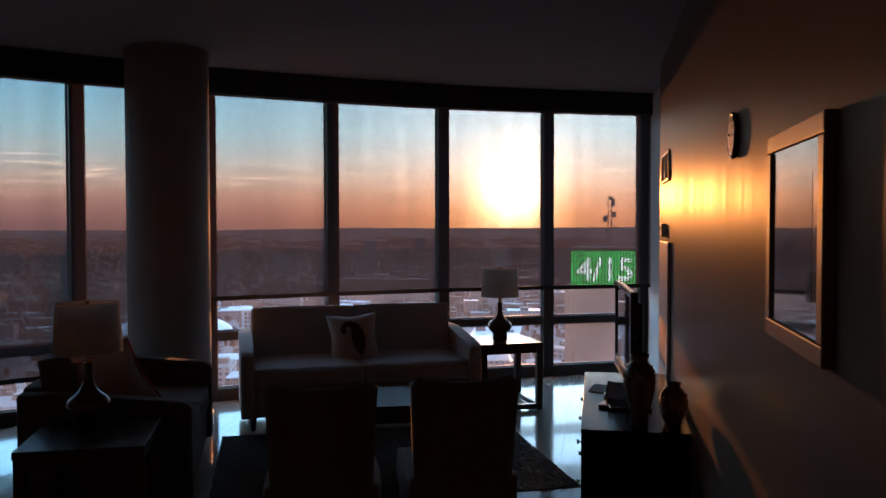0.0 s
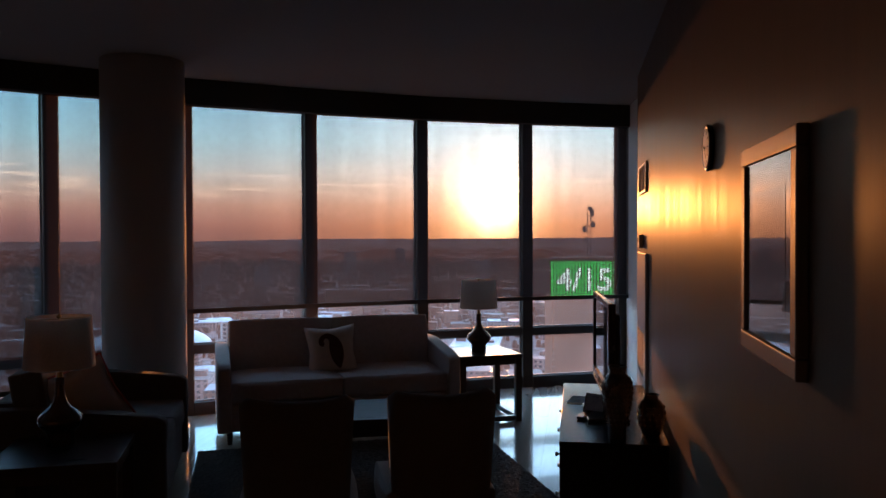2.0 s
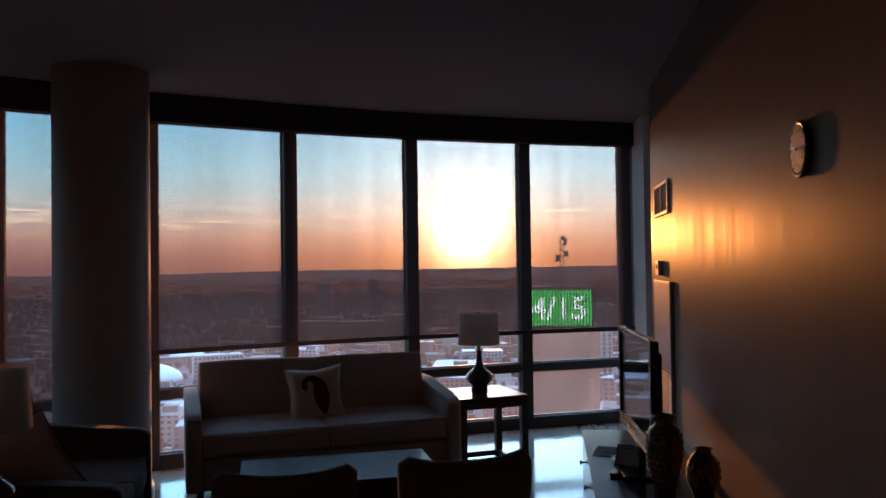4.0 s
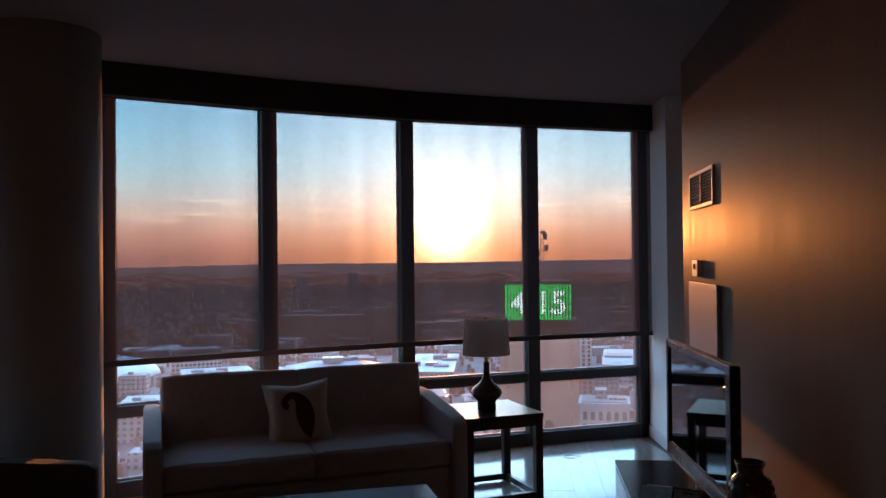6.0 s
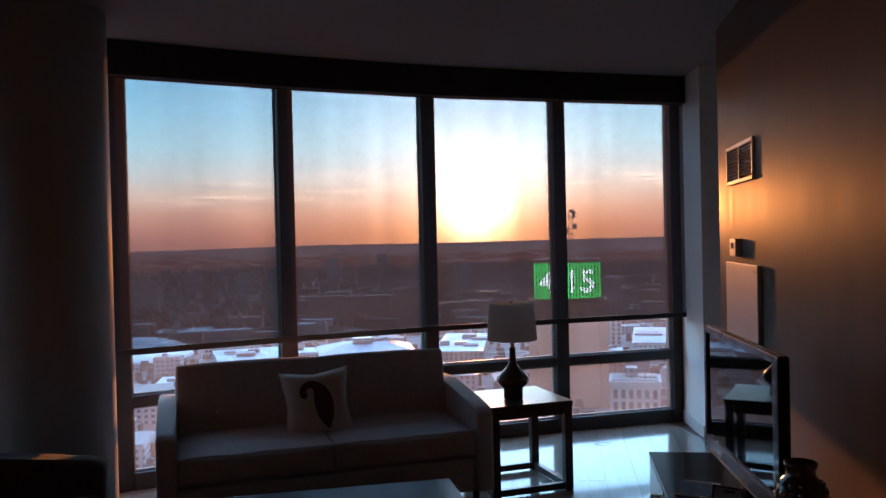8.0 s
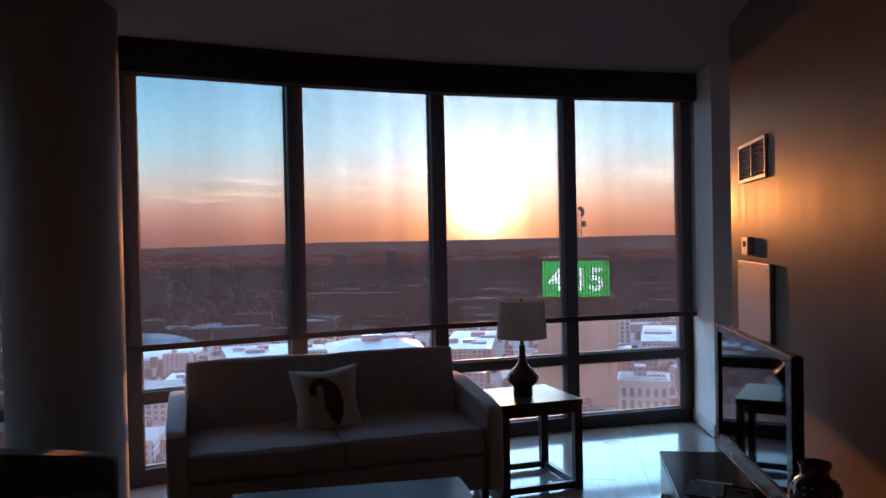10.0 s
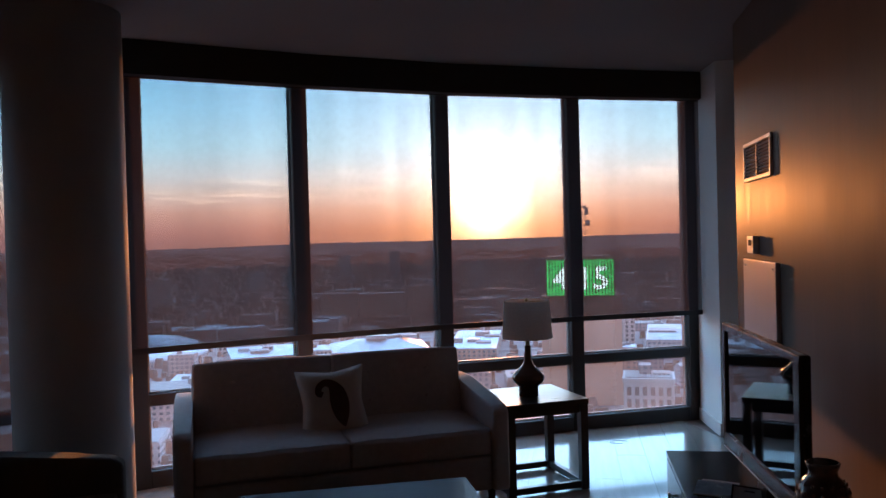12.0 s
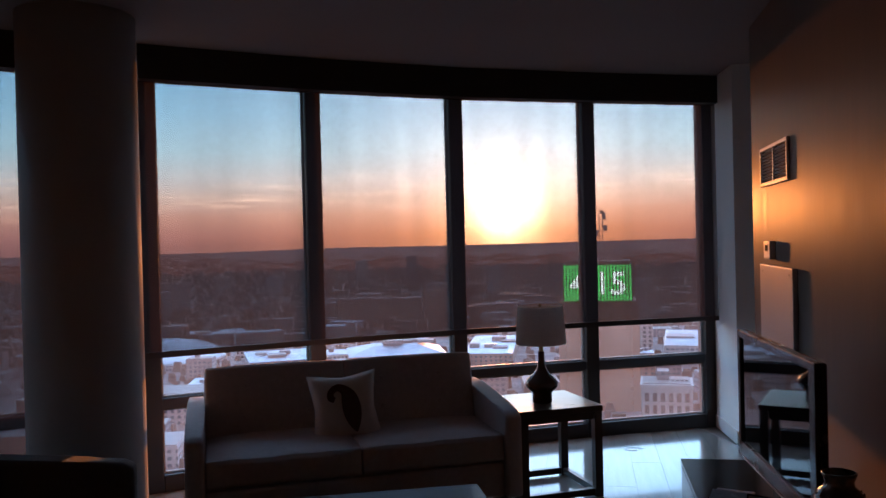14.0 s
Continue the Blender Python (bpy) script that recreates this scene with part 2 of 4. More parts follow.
BOXMAT = mat("shade_cassette_black", (.018, .017, .017), .55, var=.1)
# Dust film made thicker and pinker to give the city's haze as well.
GLASS = see_through("dusty_hazed_window_glass", (.93, .94, .95), .038, (.92, .74, .67))
CLOTH = shade_cloth("charcoal_screen_cloth", .15, (.05, .045, .045))
SOFA = mat("taupe_woven_fabric", (.48, .455, .445), .9, var=.12, scale=30, bump=.35, bump_scale=260, sheen=.25, fine=300)
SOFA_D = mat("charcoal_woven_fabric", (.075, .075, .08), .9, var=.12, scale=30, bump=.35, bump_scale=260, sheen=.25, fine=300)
CHAIR = mat("dark_brown_upholstery", (.105, .086, .078), .85, var=.12, scale=25, bump=.3, bump_scale=240, sheen=.2, fine=280)
BUTTON = mat("button_fabric", (.44, .415, .405), .9)
PILLOW = mat("ivory_cotton", (.66, .61, .53), .9, var=.06, scale=14, bump=.25, bump_scale=200)
PAISLEY = mat("printed_motif_brown", (.10, .048, .04), .85, var=.2, scale=40)
GREYP = mat("grey_cotton", (.46, .47, .50), .9, var=.08, scale=14, bump=.25, bump_scale=200)
REDP = mat("red_piping", (.42, .07, .05), .85)
ESPRESSO = mat("espresso_wood", (.022, .016, .014), .30, var=.25, scale=5, stretch=(1, 9, 1), spec=.35, rough_var=.06)
SATIN = mat("satin_espresso_veneer", (.009, .008, .008), .18, var=.12, scale=5, stretch=(1, 9, 1), spec=.08, rough_var=.06)
KNOB = mat("brushed_nickel", (.55, .53, .50), .3, metal=1.0)
CERAMIC = mat("brown_glazed_ceramic", (.055, .032, .028), .16, var=.2, scale=12, coat=.5)
LINEN = lampshade_cloth("linen_lampshade", (.80, .76, .71))
BRASS = mat("aged_brass", (.45, .33, .16), .35, metal=1.0)
BLACKP = mat("black_gloss_plastic", (.012, .012, .013), .26, var=.1, spec=.3, coat=.12, rough_var=.05)
SCREEN = mat("dark_screen_glass", (.006, .006, .007), .035, var=.05, spec=.16, coat=.03, rough_var=.02)
SILVER = mat("pewter_frame", (.10, .088, .08), .48, metal=.2, var=.12, scale=10)
SLAT = mat("grey_enamel_slat", (.30, .29, .28), .45)
MATB = mat("picture_mount_dark", (.10, .095, .09), .12, var=.05, coat=1.0, rough_var=.02)
PRINT = mat("picture_print", (.055, .05, .045), .07, var=.5, scale=6, coat=1.0, rough_var=.02, fine=20)
WHITEP = mat("white_plastic", (.72, .71, .68), .4, var=.03)
PANELM = mat("grey_enamel_cover", (.46, .45, .45), .45, var=.05, scale=3)
DARKV = mat("vent_dark", (.02, .02, .02), .8)
VASE = mat("dark_mosaic_glaze", (.045, .030, .026), .15, var=.4, scale=18, coat=.6)
STUD = mat("bronze_stud", (.17, .12, .095), .22, metal=.7, var=.2, scale=20)
PAPER = mat("glossy_brochure", (.35, .37, .38), .25, var=.3, scale=20)
RUG = mat("dark_shag_rug", (.034, .030, .028), .95, var=.18, scale=12, bump=.6, bump_scale=90, fine=120)
CABLE = mat("white_cable", (.6, .6, .58), .5)

# Ground and facade colours are raised and pulled towards blue for airlight.
ASPHALT = mat("city_ground", (.085, .070, .074), .9, var=.55, scale=.012, fine=.09)
SNOWY = mat("pale_roof_membrane", (.275, .32, .385), .6, var=.5, scale=.08, fine=.7, stretch=(1, .35, 1), per_object=.15)
GREYROOF = mat("grey_roof_gravel", (.15, .145, .15), .8, var=.25, scale=.05, fine=.5, per_object=.35)
BRICKF = facade_mat("brick_facade_far", (.21, .135, .115), (.05, .075, .095), 4.2, 3.4, .45)
STONEF = facade_mat("stone_facade_far", (.30, .275, .285), (.06, .09, .115), 4.0, 3.5, .5)
GREYF = facade_mat("grey_facade_far", (.18, .165, .18), (.05, .07, .09), 3.6, 3.3, .55)
# Pinkish wall, raised further to salmon for the sunlit haze before it.
TOWERW = mat("concrete_tower_haze_tint", (.41, .20, .14), .8, var=.14, scale=.03, fine=.8, stretch=(1, 1, .2))
WINF = mat("far_window_glass", (.045, .05, .06), .15)
LIMEST = mat("limestone_far", (.30, .28, .285), .8, var=.12, scale=.1)
DOMEM = mat("white_dome_fabric", (.50, .56, .64), .5, var=.06, scale=.02)
PARKING = mat("snow_dusted_parking_deck", (.22, .245, .29), .7, var=.5, scale=.06, fine=1.0)
# Far brick and roofs are darkened so their contrast falls as in haze.
FARBLOCK = mat("far_brick_haze_tone", (.105, .082, .078), .85, var=.3, scale=.02, fine=.3)
FARROOF = mat("far_roofs_haze_tone", (.115, .105, .108), .8, var=.3, scale=.01, fine=.2)
TREES = mat("bare_woodland", (.068, .048, .045), .95, var=.5, scale=.03, fine=.3)
# Mast steel is lightened so it looks faint, as through haze.
STEELF = mat("mast_steel_haze_faded", (.38, .34, .33), .6, metal=.4)
GREEN = glow("green_led", (.012, .50, .09), .85)
WHITEL = glow("white_led", (.65, .85, .78), 1.0)


# ---------------------------------------------------------------- mesh helpers
def bm_box(x0, x1, y0, y1, z0, z1, bevel=0.0, seg=2, bm=None):
    bm = bm or bmesh.new()
    vs = bmesh.ops.create_cube(bm, size=1.0)["verts"]
    bmesh.ops.scale(bm, vec=(x1 - x0, y1 - y0, z1 - z0), verts=vs)
    bmesh.ops.translate(bm, vec=((x0 + x1) / 2, (y0 + y1) / 2, (z0 + z1) / 2), verts=vs)
    if bevel:
        es = list({e for v in vs for e in v.link_edges})
        bmesh.ops.bevel(bm, geom=es, offset=bevel, segments=seg, profile=.6, affect="EDGES", clamp_overlap=True)
    return bm


def bm_cyl(r0, r1, z0, z1, n=24, bm=None, at=(0, 0), caps=True):
    bm = bm or bmesh.new()
    vs = bmesh.ops.create_cone(bm, cap_ends=caps, segments=n, radius1=r0, radius2=r1, depth=z1 - z0)["verts"]
    bmesh.ops.translate(bm, vec=(at[0], at[1], (z0 + z1) / 2), verts=vs)
    return bm


def bm_lathe(profile, n=40):
    """Turned form from (radius, height) pairs."""
    bm = bmesh.new()
    rings = []
    for r, z in profile:
        rings.append([bm.verts.new((r * math.cos(a), r * math.sin(a), z)) for a in (2 * math.pi * k / n for k in range(n))])
    for a, b in zip(rings, rings[1:]):
        for k in range(n):
            bm.faces.new((a[k], a[(k + 1) % n], b[(k + 1) % n], b[k]))
    bm.faces.new(reversed(rings[0]))
    bm.faces.new(rings[-1])
    return bm


def bm_prism(pts, z0, z1):
    """Upright prism on a ground outline that runs counter-clockwise."""
    bm = bmesh.new()
    lo = [bm.verts.new((*p, z0)) for p in pts]
    hi = [bm.verts.new((*p, z1)) for p in pts]
    bm.faces.new(list(reversed(lo)))
    bm.faces.new(hi)
    n = len(pts)
    for k in range(n):
        bm.faces.new((lo[k], lo[(k + 1) % n], hi[(k + 1) % n], hi[k]))
    return bm


def mesh_of(name, bm, material, smooth=False):
    bmesh.ops.recalc_face_normals(bm, faces=bm.faces)
    me = bpy.data.meshes.new(name)
    bm.to_mesh(me)
    bm.free()
    me.materials.append(material)
    if smooth:
        for p in me.polygons:
            p.use_smooth = True
    return me


def part(name, bm, material, parent, label="", smooth=False, m=None):
    ob = new(name, mesh_of(name, bm, material, smooth))
    ob.parent = parent
    if m is not None:
        ob.matrix_basis = m
    if label:
        ob["label"] = label
    return ob


def solid(name, bm, material, label, category, kind="", group="", m=None, smooth=False):
    ob = new(name, mesh_of(name, bm, material, smooth))
    if m is not None:
        ob.matrix_basis = m
    return tagged(ob, label, category, group, kind)


def thing(name, m, label, category, group="", kind=""):
    ob = new(name)
    ob.matrix_basis = m
    return tagged(ob, label, category, group, kind)


def cushion(w, d, h, puff=.03, n=10, pinch=0.0):
    """Stuffed block: rounded box whose faces bulge. Centre at the origin."""
    bm = bmesh.new()
    bmesh.ops.create_cube(bm, size=1.0)
    bmesh.ops.subdivide_edges(bm, edges=bm.edges[:], cuts=n, use_grid_fill=True)
    for v in bm.verts:
        x, y, z = v.co * 2
        px, py, pz = (1 - abs(t) ** 3 for t in (x, y, z))
        bulge = puff
        nx = x * w / 2 + math.copysign(bulge * py * pz * (abs(x) > .999), x)
        ny = y * d / 2 + math.copysign(bulge * px * pz * (abs(y) > .999), y)
        nz = z * h / 2 + math.copysign(bulge * px * py * (abs(z) > .999), z)
        r = max(0, abs(x) - .75) * max(0, abs(z) - .6) * pinch
        soft = .005 * noise.noise(Vector((nx * 7 + w, ny * 7 + d, nz * 7 + h))) + .002 * noise.noise(Vector((nx * 19, ny * 19, nz * 19 + w)))
        v.co = (nx * (1 - r), ny + soft, nz * (1 - r) + soft)
    es = [e for e in bm.edges if len(e.link_faces) == 2 and e.calc_face_angle(0) > 1.0]
    bmesh.ops.bevel(bm, geom=es, offset=min(.02, h / 6, d / 6, w / 6), segments=2, profile=.6, affect="EDGES", clamp_overlap=True)
    return bm


def tube(name, pts, r, material, parent=None):
    cu = bpy.data.curves.new(name, "CURVE")
    cu.dimensions, cu.bevel_depth, cu.bevel_resolution, cu.use_fill_caps = "3D", r, 2, True
    sp = cu.splines.new("POLY")
    sp.points.add(len(pts) - 1)
    for p, q in zip(sp.points, pts):
        p.co = (*q, 1)
    cu.materials.append(material)
    ob = new(name, cu)
    ob.parent = parent
    return ob


# ---------------------------------------------------------------- the room
# Window vertices along the bowed facade, from the far left to the end wall.
V = [(-5.318, 4.111), (-4.618, 4.960), (-3.805, 5.790), (-3.030, 6.480), (-2.145, 7.142), (-1.222, 7.722), (-.241, 8.201), (.718, 8.622)]
WALL_X, RECESS_X, STEP_Y = .752, .810, 6.92
ROOM_L, ROOM_B, CEILING = -5.42, -3.2, 2.83
SHADE_Z, SIDE_SHADE_Z = .90, .36


def inward(k):
    (ax, ay), (bx, by) = V[k], V[k + 1]
    d = Vector((bx - ax, by - ay)).normalized()
    return d, Vector((d.y, -d.x))


def corner(k, off):
    """Point at vertex k, off metres into the room, mitred between the two panes that meet there."""
    ns = [inward(j)[1] for j in (k - 1, k) if 0 <= j < len(V) - 1]
    n = sum(ns, Vector((0, 0)))
    n = n.normalized() / max(.5, n.normalized().dot(ns[0]))
    return Vector(V[k]) + n * off


def strip(k0, k1, off0, off1, z0, z1):
    """Solid that follows the facade from vertex k0 to k1."""
    near = [tuple(corner(k, off1)) for k in range(k0, k1 + 1)]
    far = [tuple(corner(k, off0)) for k in range(k0, k1 + 1)]
    return bm_prism(near + far[::-1], z0, z1)


outline = [(ROOM_L, ROOM_B), (1.36, ROOM_B), (1.36, 8.98)] + [tuple(corner(k, -.25)) for k in range(7, -1, -1)] + [(ROOM_L, 3.9)]
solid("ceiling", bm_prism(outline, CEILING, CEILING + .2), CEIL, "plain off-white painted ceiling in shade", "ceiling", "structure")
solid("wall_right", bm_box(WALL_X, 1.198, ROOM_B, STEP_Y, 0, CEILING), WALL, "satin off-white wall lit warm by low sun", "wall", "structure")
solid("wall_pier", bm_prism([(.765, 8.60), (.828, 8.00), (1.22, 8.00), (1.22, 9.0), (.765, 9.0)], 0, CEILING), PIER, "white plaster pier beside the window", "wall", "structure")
solid("wall_alcove", bm_box(1.20, 1.35, 6.70, 7.998, 0, CEILING), PLASTER, "shaded white plaster wall of a shallow alcove", "wall", "structure")
solid("wall_left", bm_box(ROOM_L - .2, ROOM_L, ROOM_B, 4.05, 0, CEILING), PLASTER, "white plaster wall in shade", "wall", "structure")
solid("wall_back", bm_box(ROOM_L - .2, WALL_X + .2, ROOM_B - .2, ROOM_B, 0, CEILING), PLASTER, "white plaster wall behind the room", "wall", "structure")
solid("wall_header", strip(0, 7, -.22, .06, 2.74, CEILING), PLASTER, "white plaster band over the windows", "wall", "structure")
# Added block: fills the gap by the pier where sun leaked in.
solid("header_gap_filler", bm_box(.735, .90, 8.42, 8.98, 2.70, CEILING - .001), PLASTER, "added white plaster filler at the end of the window band", "wall", "structure")
for nm, (x0, x1, y0, y1) in {"baseboard_right": (WALL_X - .014, WALL_X - .001, ROOM_B, STEP_Y - .004), "baseboard_left": (ROOM_L + .001, ROOM_L + .015, ROOM_B, 4.0)}.items():
    solid(nm, bm_box(x0, x1, y0, y1, .001, .10, .004), TRIM, "white painted baseboard along the wall", "baseboard", "structure")

solid("baseboard_pier", bm_prism([(.753, 8.595), (.815, 7.988), (1.198, 7.988), (1.198, 7.999), (.8265, 7.999), (.7635, 8.598)], .001, .10), TRIM, "white painted baseboard round the pier", "baseboard", "structure")

# window bays: one of four panes, one of three behind the column
FR = .056


def rail(k, z0, z1, o0, o1, name, parent, label=""):
    (ax, ay), (bx, by) = V[k], V[k + 1]
    d, n = inward(k)
    ln = (Vector(V[k + 1]) - Vector(V[k])).length
    m = Matrix.Translation((ax, ay, 0)) @ Matrix.Rotation(math.atan2(d.y, d.x), 4, "Z")
    return part(name, bm_box(FR, ln - FR, -o1, -o0, z0, z1, .004, 1), ALU, parent, label, m=m)


def window_bay(name, k0, k1, label):
    w = thing(name, Matrix.Identity(4), label, "window", "", "structure")
    for k in range(k0, k1):
        d, n = inward(k)
        ln = (Vector(V[k + 1]) - Vector(V[k])).length
        m = Matrix.Translation((*V[k], 0)) @ Matrix.Rotation(math.atan2(d.y, d.x), 4, "Z")
        rail(k, -.011, .105, -.07, .035, "bottom_rail", w)
        rail(k, .528, .598, -.06, .028, "transom", w)
        rail(k, 2.665, 2.738, -.07, .03, "head_rail", w)
        for z0, z1 in ((.105, .528), (.598, 2.665)):
            # slim glazing bead, then the pane
            p = part("pane", bm_box(FR + .002, ln - FR - .002, -.004, .004, z0 + .001, z1 - .001), GLASS, w, m=m)
            p.visible_shadow = False
            bm = bm_box(FR, FR + .014, .012, .03, z0, z1)
            for q in ((ln - FR - .014, ln - FR, z0, z1), (FR + .014, ln - FR - .014, z0, z0 + .014), (FR + .014, ln - FR - .014, z1 - .014, z1)):
                bm_box(q[0], q[1], .012, .03, q[2], q[3], bm=bm)
            part("glazing_bead", bm, ALU, w, m=m)
    for k in range(k0, k1 + 1):
        d = inward(min(k, 6))[0] + inward(max(k - 1, 0))[0]
        m = Matrix.Translation((*V[k], 0)) @ Matrix.Rotation(math.atan2(d.y, d.x), 4, "Z")
        if k == k0 and k0 > 0:
            continue
        part("mullion", bm_box(-FR + .006, FR, -.030, .09, -.011, 2.738, .006, 2), ALU, w, m=m)
    return w


window_bay("window_2", 0, 3, "tall dark-framed window bay behind a round column")
window_bay("window_1", 3, 7, "floor to ceiling dark-framed window of four bowed panes")


def roller_shade(k0, k1, a0, a1, hem, label):
    """Cassette over the glass, one width of screen cloth to each pane and a weighted hem bar below. a0, a1: how far the ends run past the vertices."""
    s = thing("roller_shade", Matrix.Identity(4), label, "roller shade", "roller shades")
    pts_n, pts_f = [corner(k, .235) for k in range(k0, k1 + 1)], [corner(k, .095) for k in range(k0, k1 + 1)]
    mid, hem0, hem1 = [corner(k, .150) for k in range(k0, k1 + 1)], [corner(k, .138) for k in range(k0, k1 + 1)], [corner(k, .162) for k in range(k0, k1 + 1)]
    for row in (pts_n, pts_f, mid, hem0, hem1):
        row[0] = row[0] + inward(k0)[0] * -a0
        row[-1] = row[-1] + inward(k1 - 1)[0] * a1
    part("cassette", bm_prism([tuple(p) for p in pts_n + pts_f[::-1]], 2.615, 2.826), BOXMAT, s, "black fabric-covered cassette")
    for k in range(k1 - k0):
        bm = bmesh.new()
        a, b = mid[k], mid[k + 1]
        nx = 14
        grid = []
        for i in range(nx + 1):
            f = i / nx
            p = a.lerp(b, f)
            w = .004 * math.sin(9 * f * math.pi + k) + .003 * math.sin(23 * f + 2 * k)
            n = inward(k0 + k)[1]
            e = math.sin(math.pi * f)
            grid.append([bm.verts.new((p.x + n.x * w * e, p.y + n.y * w * e, z)) for z in (hem + .01, 1.7, 2.62)])
        for i in range(nx):
            for j in range(2):
                bm.faces.new((grid[i][j], grid[i + 1][j], grid[i + 1][j + 1], grid[i][j + 1]))
        part("screen_cloth", bm, CLOTH, s, "see-through charcoal woven screen")
        part("hem_bar", bm_prism([tuple(hem1[k]), tuple(hem1[k + 1]), tuple(hem0[k + 1]), tuple(hem0[k])], hem - .020, hem + .018), BOXMAT, s)
    d, n = inward(k0)
    m = Matrix.Translation((*mid[0], hem)) @ Matrix.Rotation(math.atan2(d.y, d.x), 4, "Z")
    part("hem_end", bm_box(-.034, .012, -.022, .022, -.055, .022, .006, 2), BOXMAT, s, "black end block of the hem bar", m=m)
    return s


roller_shade(3, 7, .07, .06, SHADE_Z, "charcoal see-through roller shade half lowered over the window")
roller_shade(0, 3, 0.0, -.30, SIDE_SHADE_Z, "charcoal see-through roller shade lowered nearly to the floor")

column = thing("column", pose(-2.94, 5.66, 0), "round off-white painted concrete column before the window", "column", "", "structure")
part("shaft", bm_cyl(.30, .30, .002, CEILING - .002, 64), CONCRETE, column, smooth=True)
part("base_ring", bm_lathe([(.302, .002), (.316, .002), (.316, .085), (.310, .098), (.302, .10)], 64), TRIM, column, "white base moulding")


# ---------------------------------------------------------------- seating
def loveseat(name, w, d, m, fab, label, tufted=True, lift=0.0):
    s = thing(name, m, label, "sofa")
    hw, hd, aw = w / 2, d / 2, .10
    part("frame", bm_box(-hw + aw, hw - aw, -hd + .03, hd - .02, .10, .30, .02), fab, s)
    for sx in (-1, 1):
        # arm that slopes from the back down to the front
        bm = bmesh.new()
        x0, x1 = sorted((sx * hw, sx * (hw - aw)))
        prof = [(-hd, .10), (hd, .10), (hd, .66 + lift), (hd - .18, .655 + lift), (-hd + .20, .605 + lift), (-hd + .05, .59 + lift), (-hd, .56 + lift)]
        a, b = [bm.verts.new((x0, y, z)) for y, z in prof], [bm.verts.new((x1, y, z)) for y, z in prof]
        bm.faces.new(a), bm.faces.new(b[::-1])
        for k in range(len(prof)):
            bm.faces.new((a[k], a[(k + 1) % len(prof)], b[(k + 1) % len(prof)], b[k]))
        bmesh.ops.bevel(bm, geom=bm.edges[:], offset=.022, segments=3, profile=.6, affect="EDGES", clamp_overlap=True)
        part("arm", bm, fab, s, smooth=True)
        for y in (-hd + .08, hd - .08):
            part("leg", bm_cyl(.018, .026, .002, .11, 14, at=(sx * (hw - .09), y)), ESPRESSO, s, "dark tapered wooden leg")
    part("back_frame", bm_box(-hw + aw + .002, hw - aw - .002, hd - .12, hd, .30, .70, .025), fab, s)
    cw = (w - 2 * aw) / 2
    for sx in (-1, 1):
        seat = part("seat_cushion", cushion(cw - .006, d - .20, .15, .022), fab, s, smooth=True, m=pose(sx * cw / 2, -.075, .385))
        back = part("back_cushion", cushion(cw - .006, .16, .45, .009), fab, s, smooth=True, m=pose(sx * cw / 2, hd - .185, .622, -9))
        if tufted:
            for i in (-1, 1):
                for j in (-.5, .5):
                    part("button", bm_lathe([(.001, -.004), (.011, -.003), (.012, .002), (.007, .007), (.001, .008)], 12), BUTTON, back, m=pose(i * cw * .22, -.097, j * .17 + .02, 90), smooth=True)
    return s


loveseat("loveseat", 1.84, .86, pose(-1.656, 6.287, 0, 0, 0, 26), SOFA, "taupe woven two-seat sofa with button-tufted back cushions")
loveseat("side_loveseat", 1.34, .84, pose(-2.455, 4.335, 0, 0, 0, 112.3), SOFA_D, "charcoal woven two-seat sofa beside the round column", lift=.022)


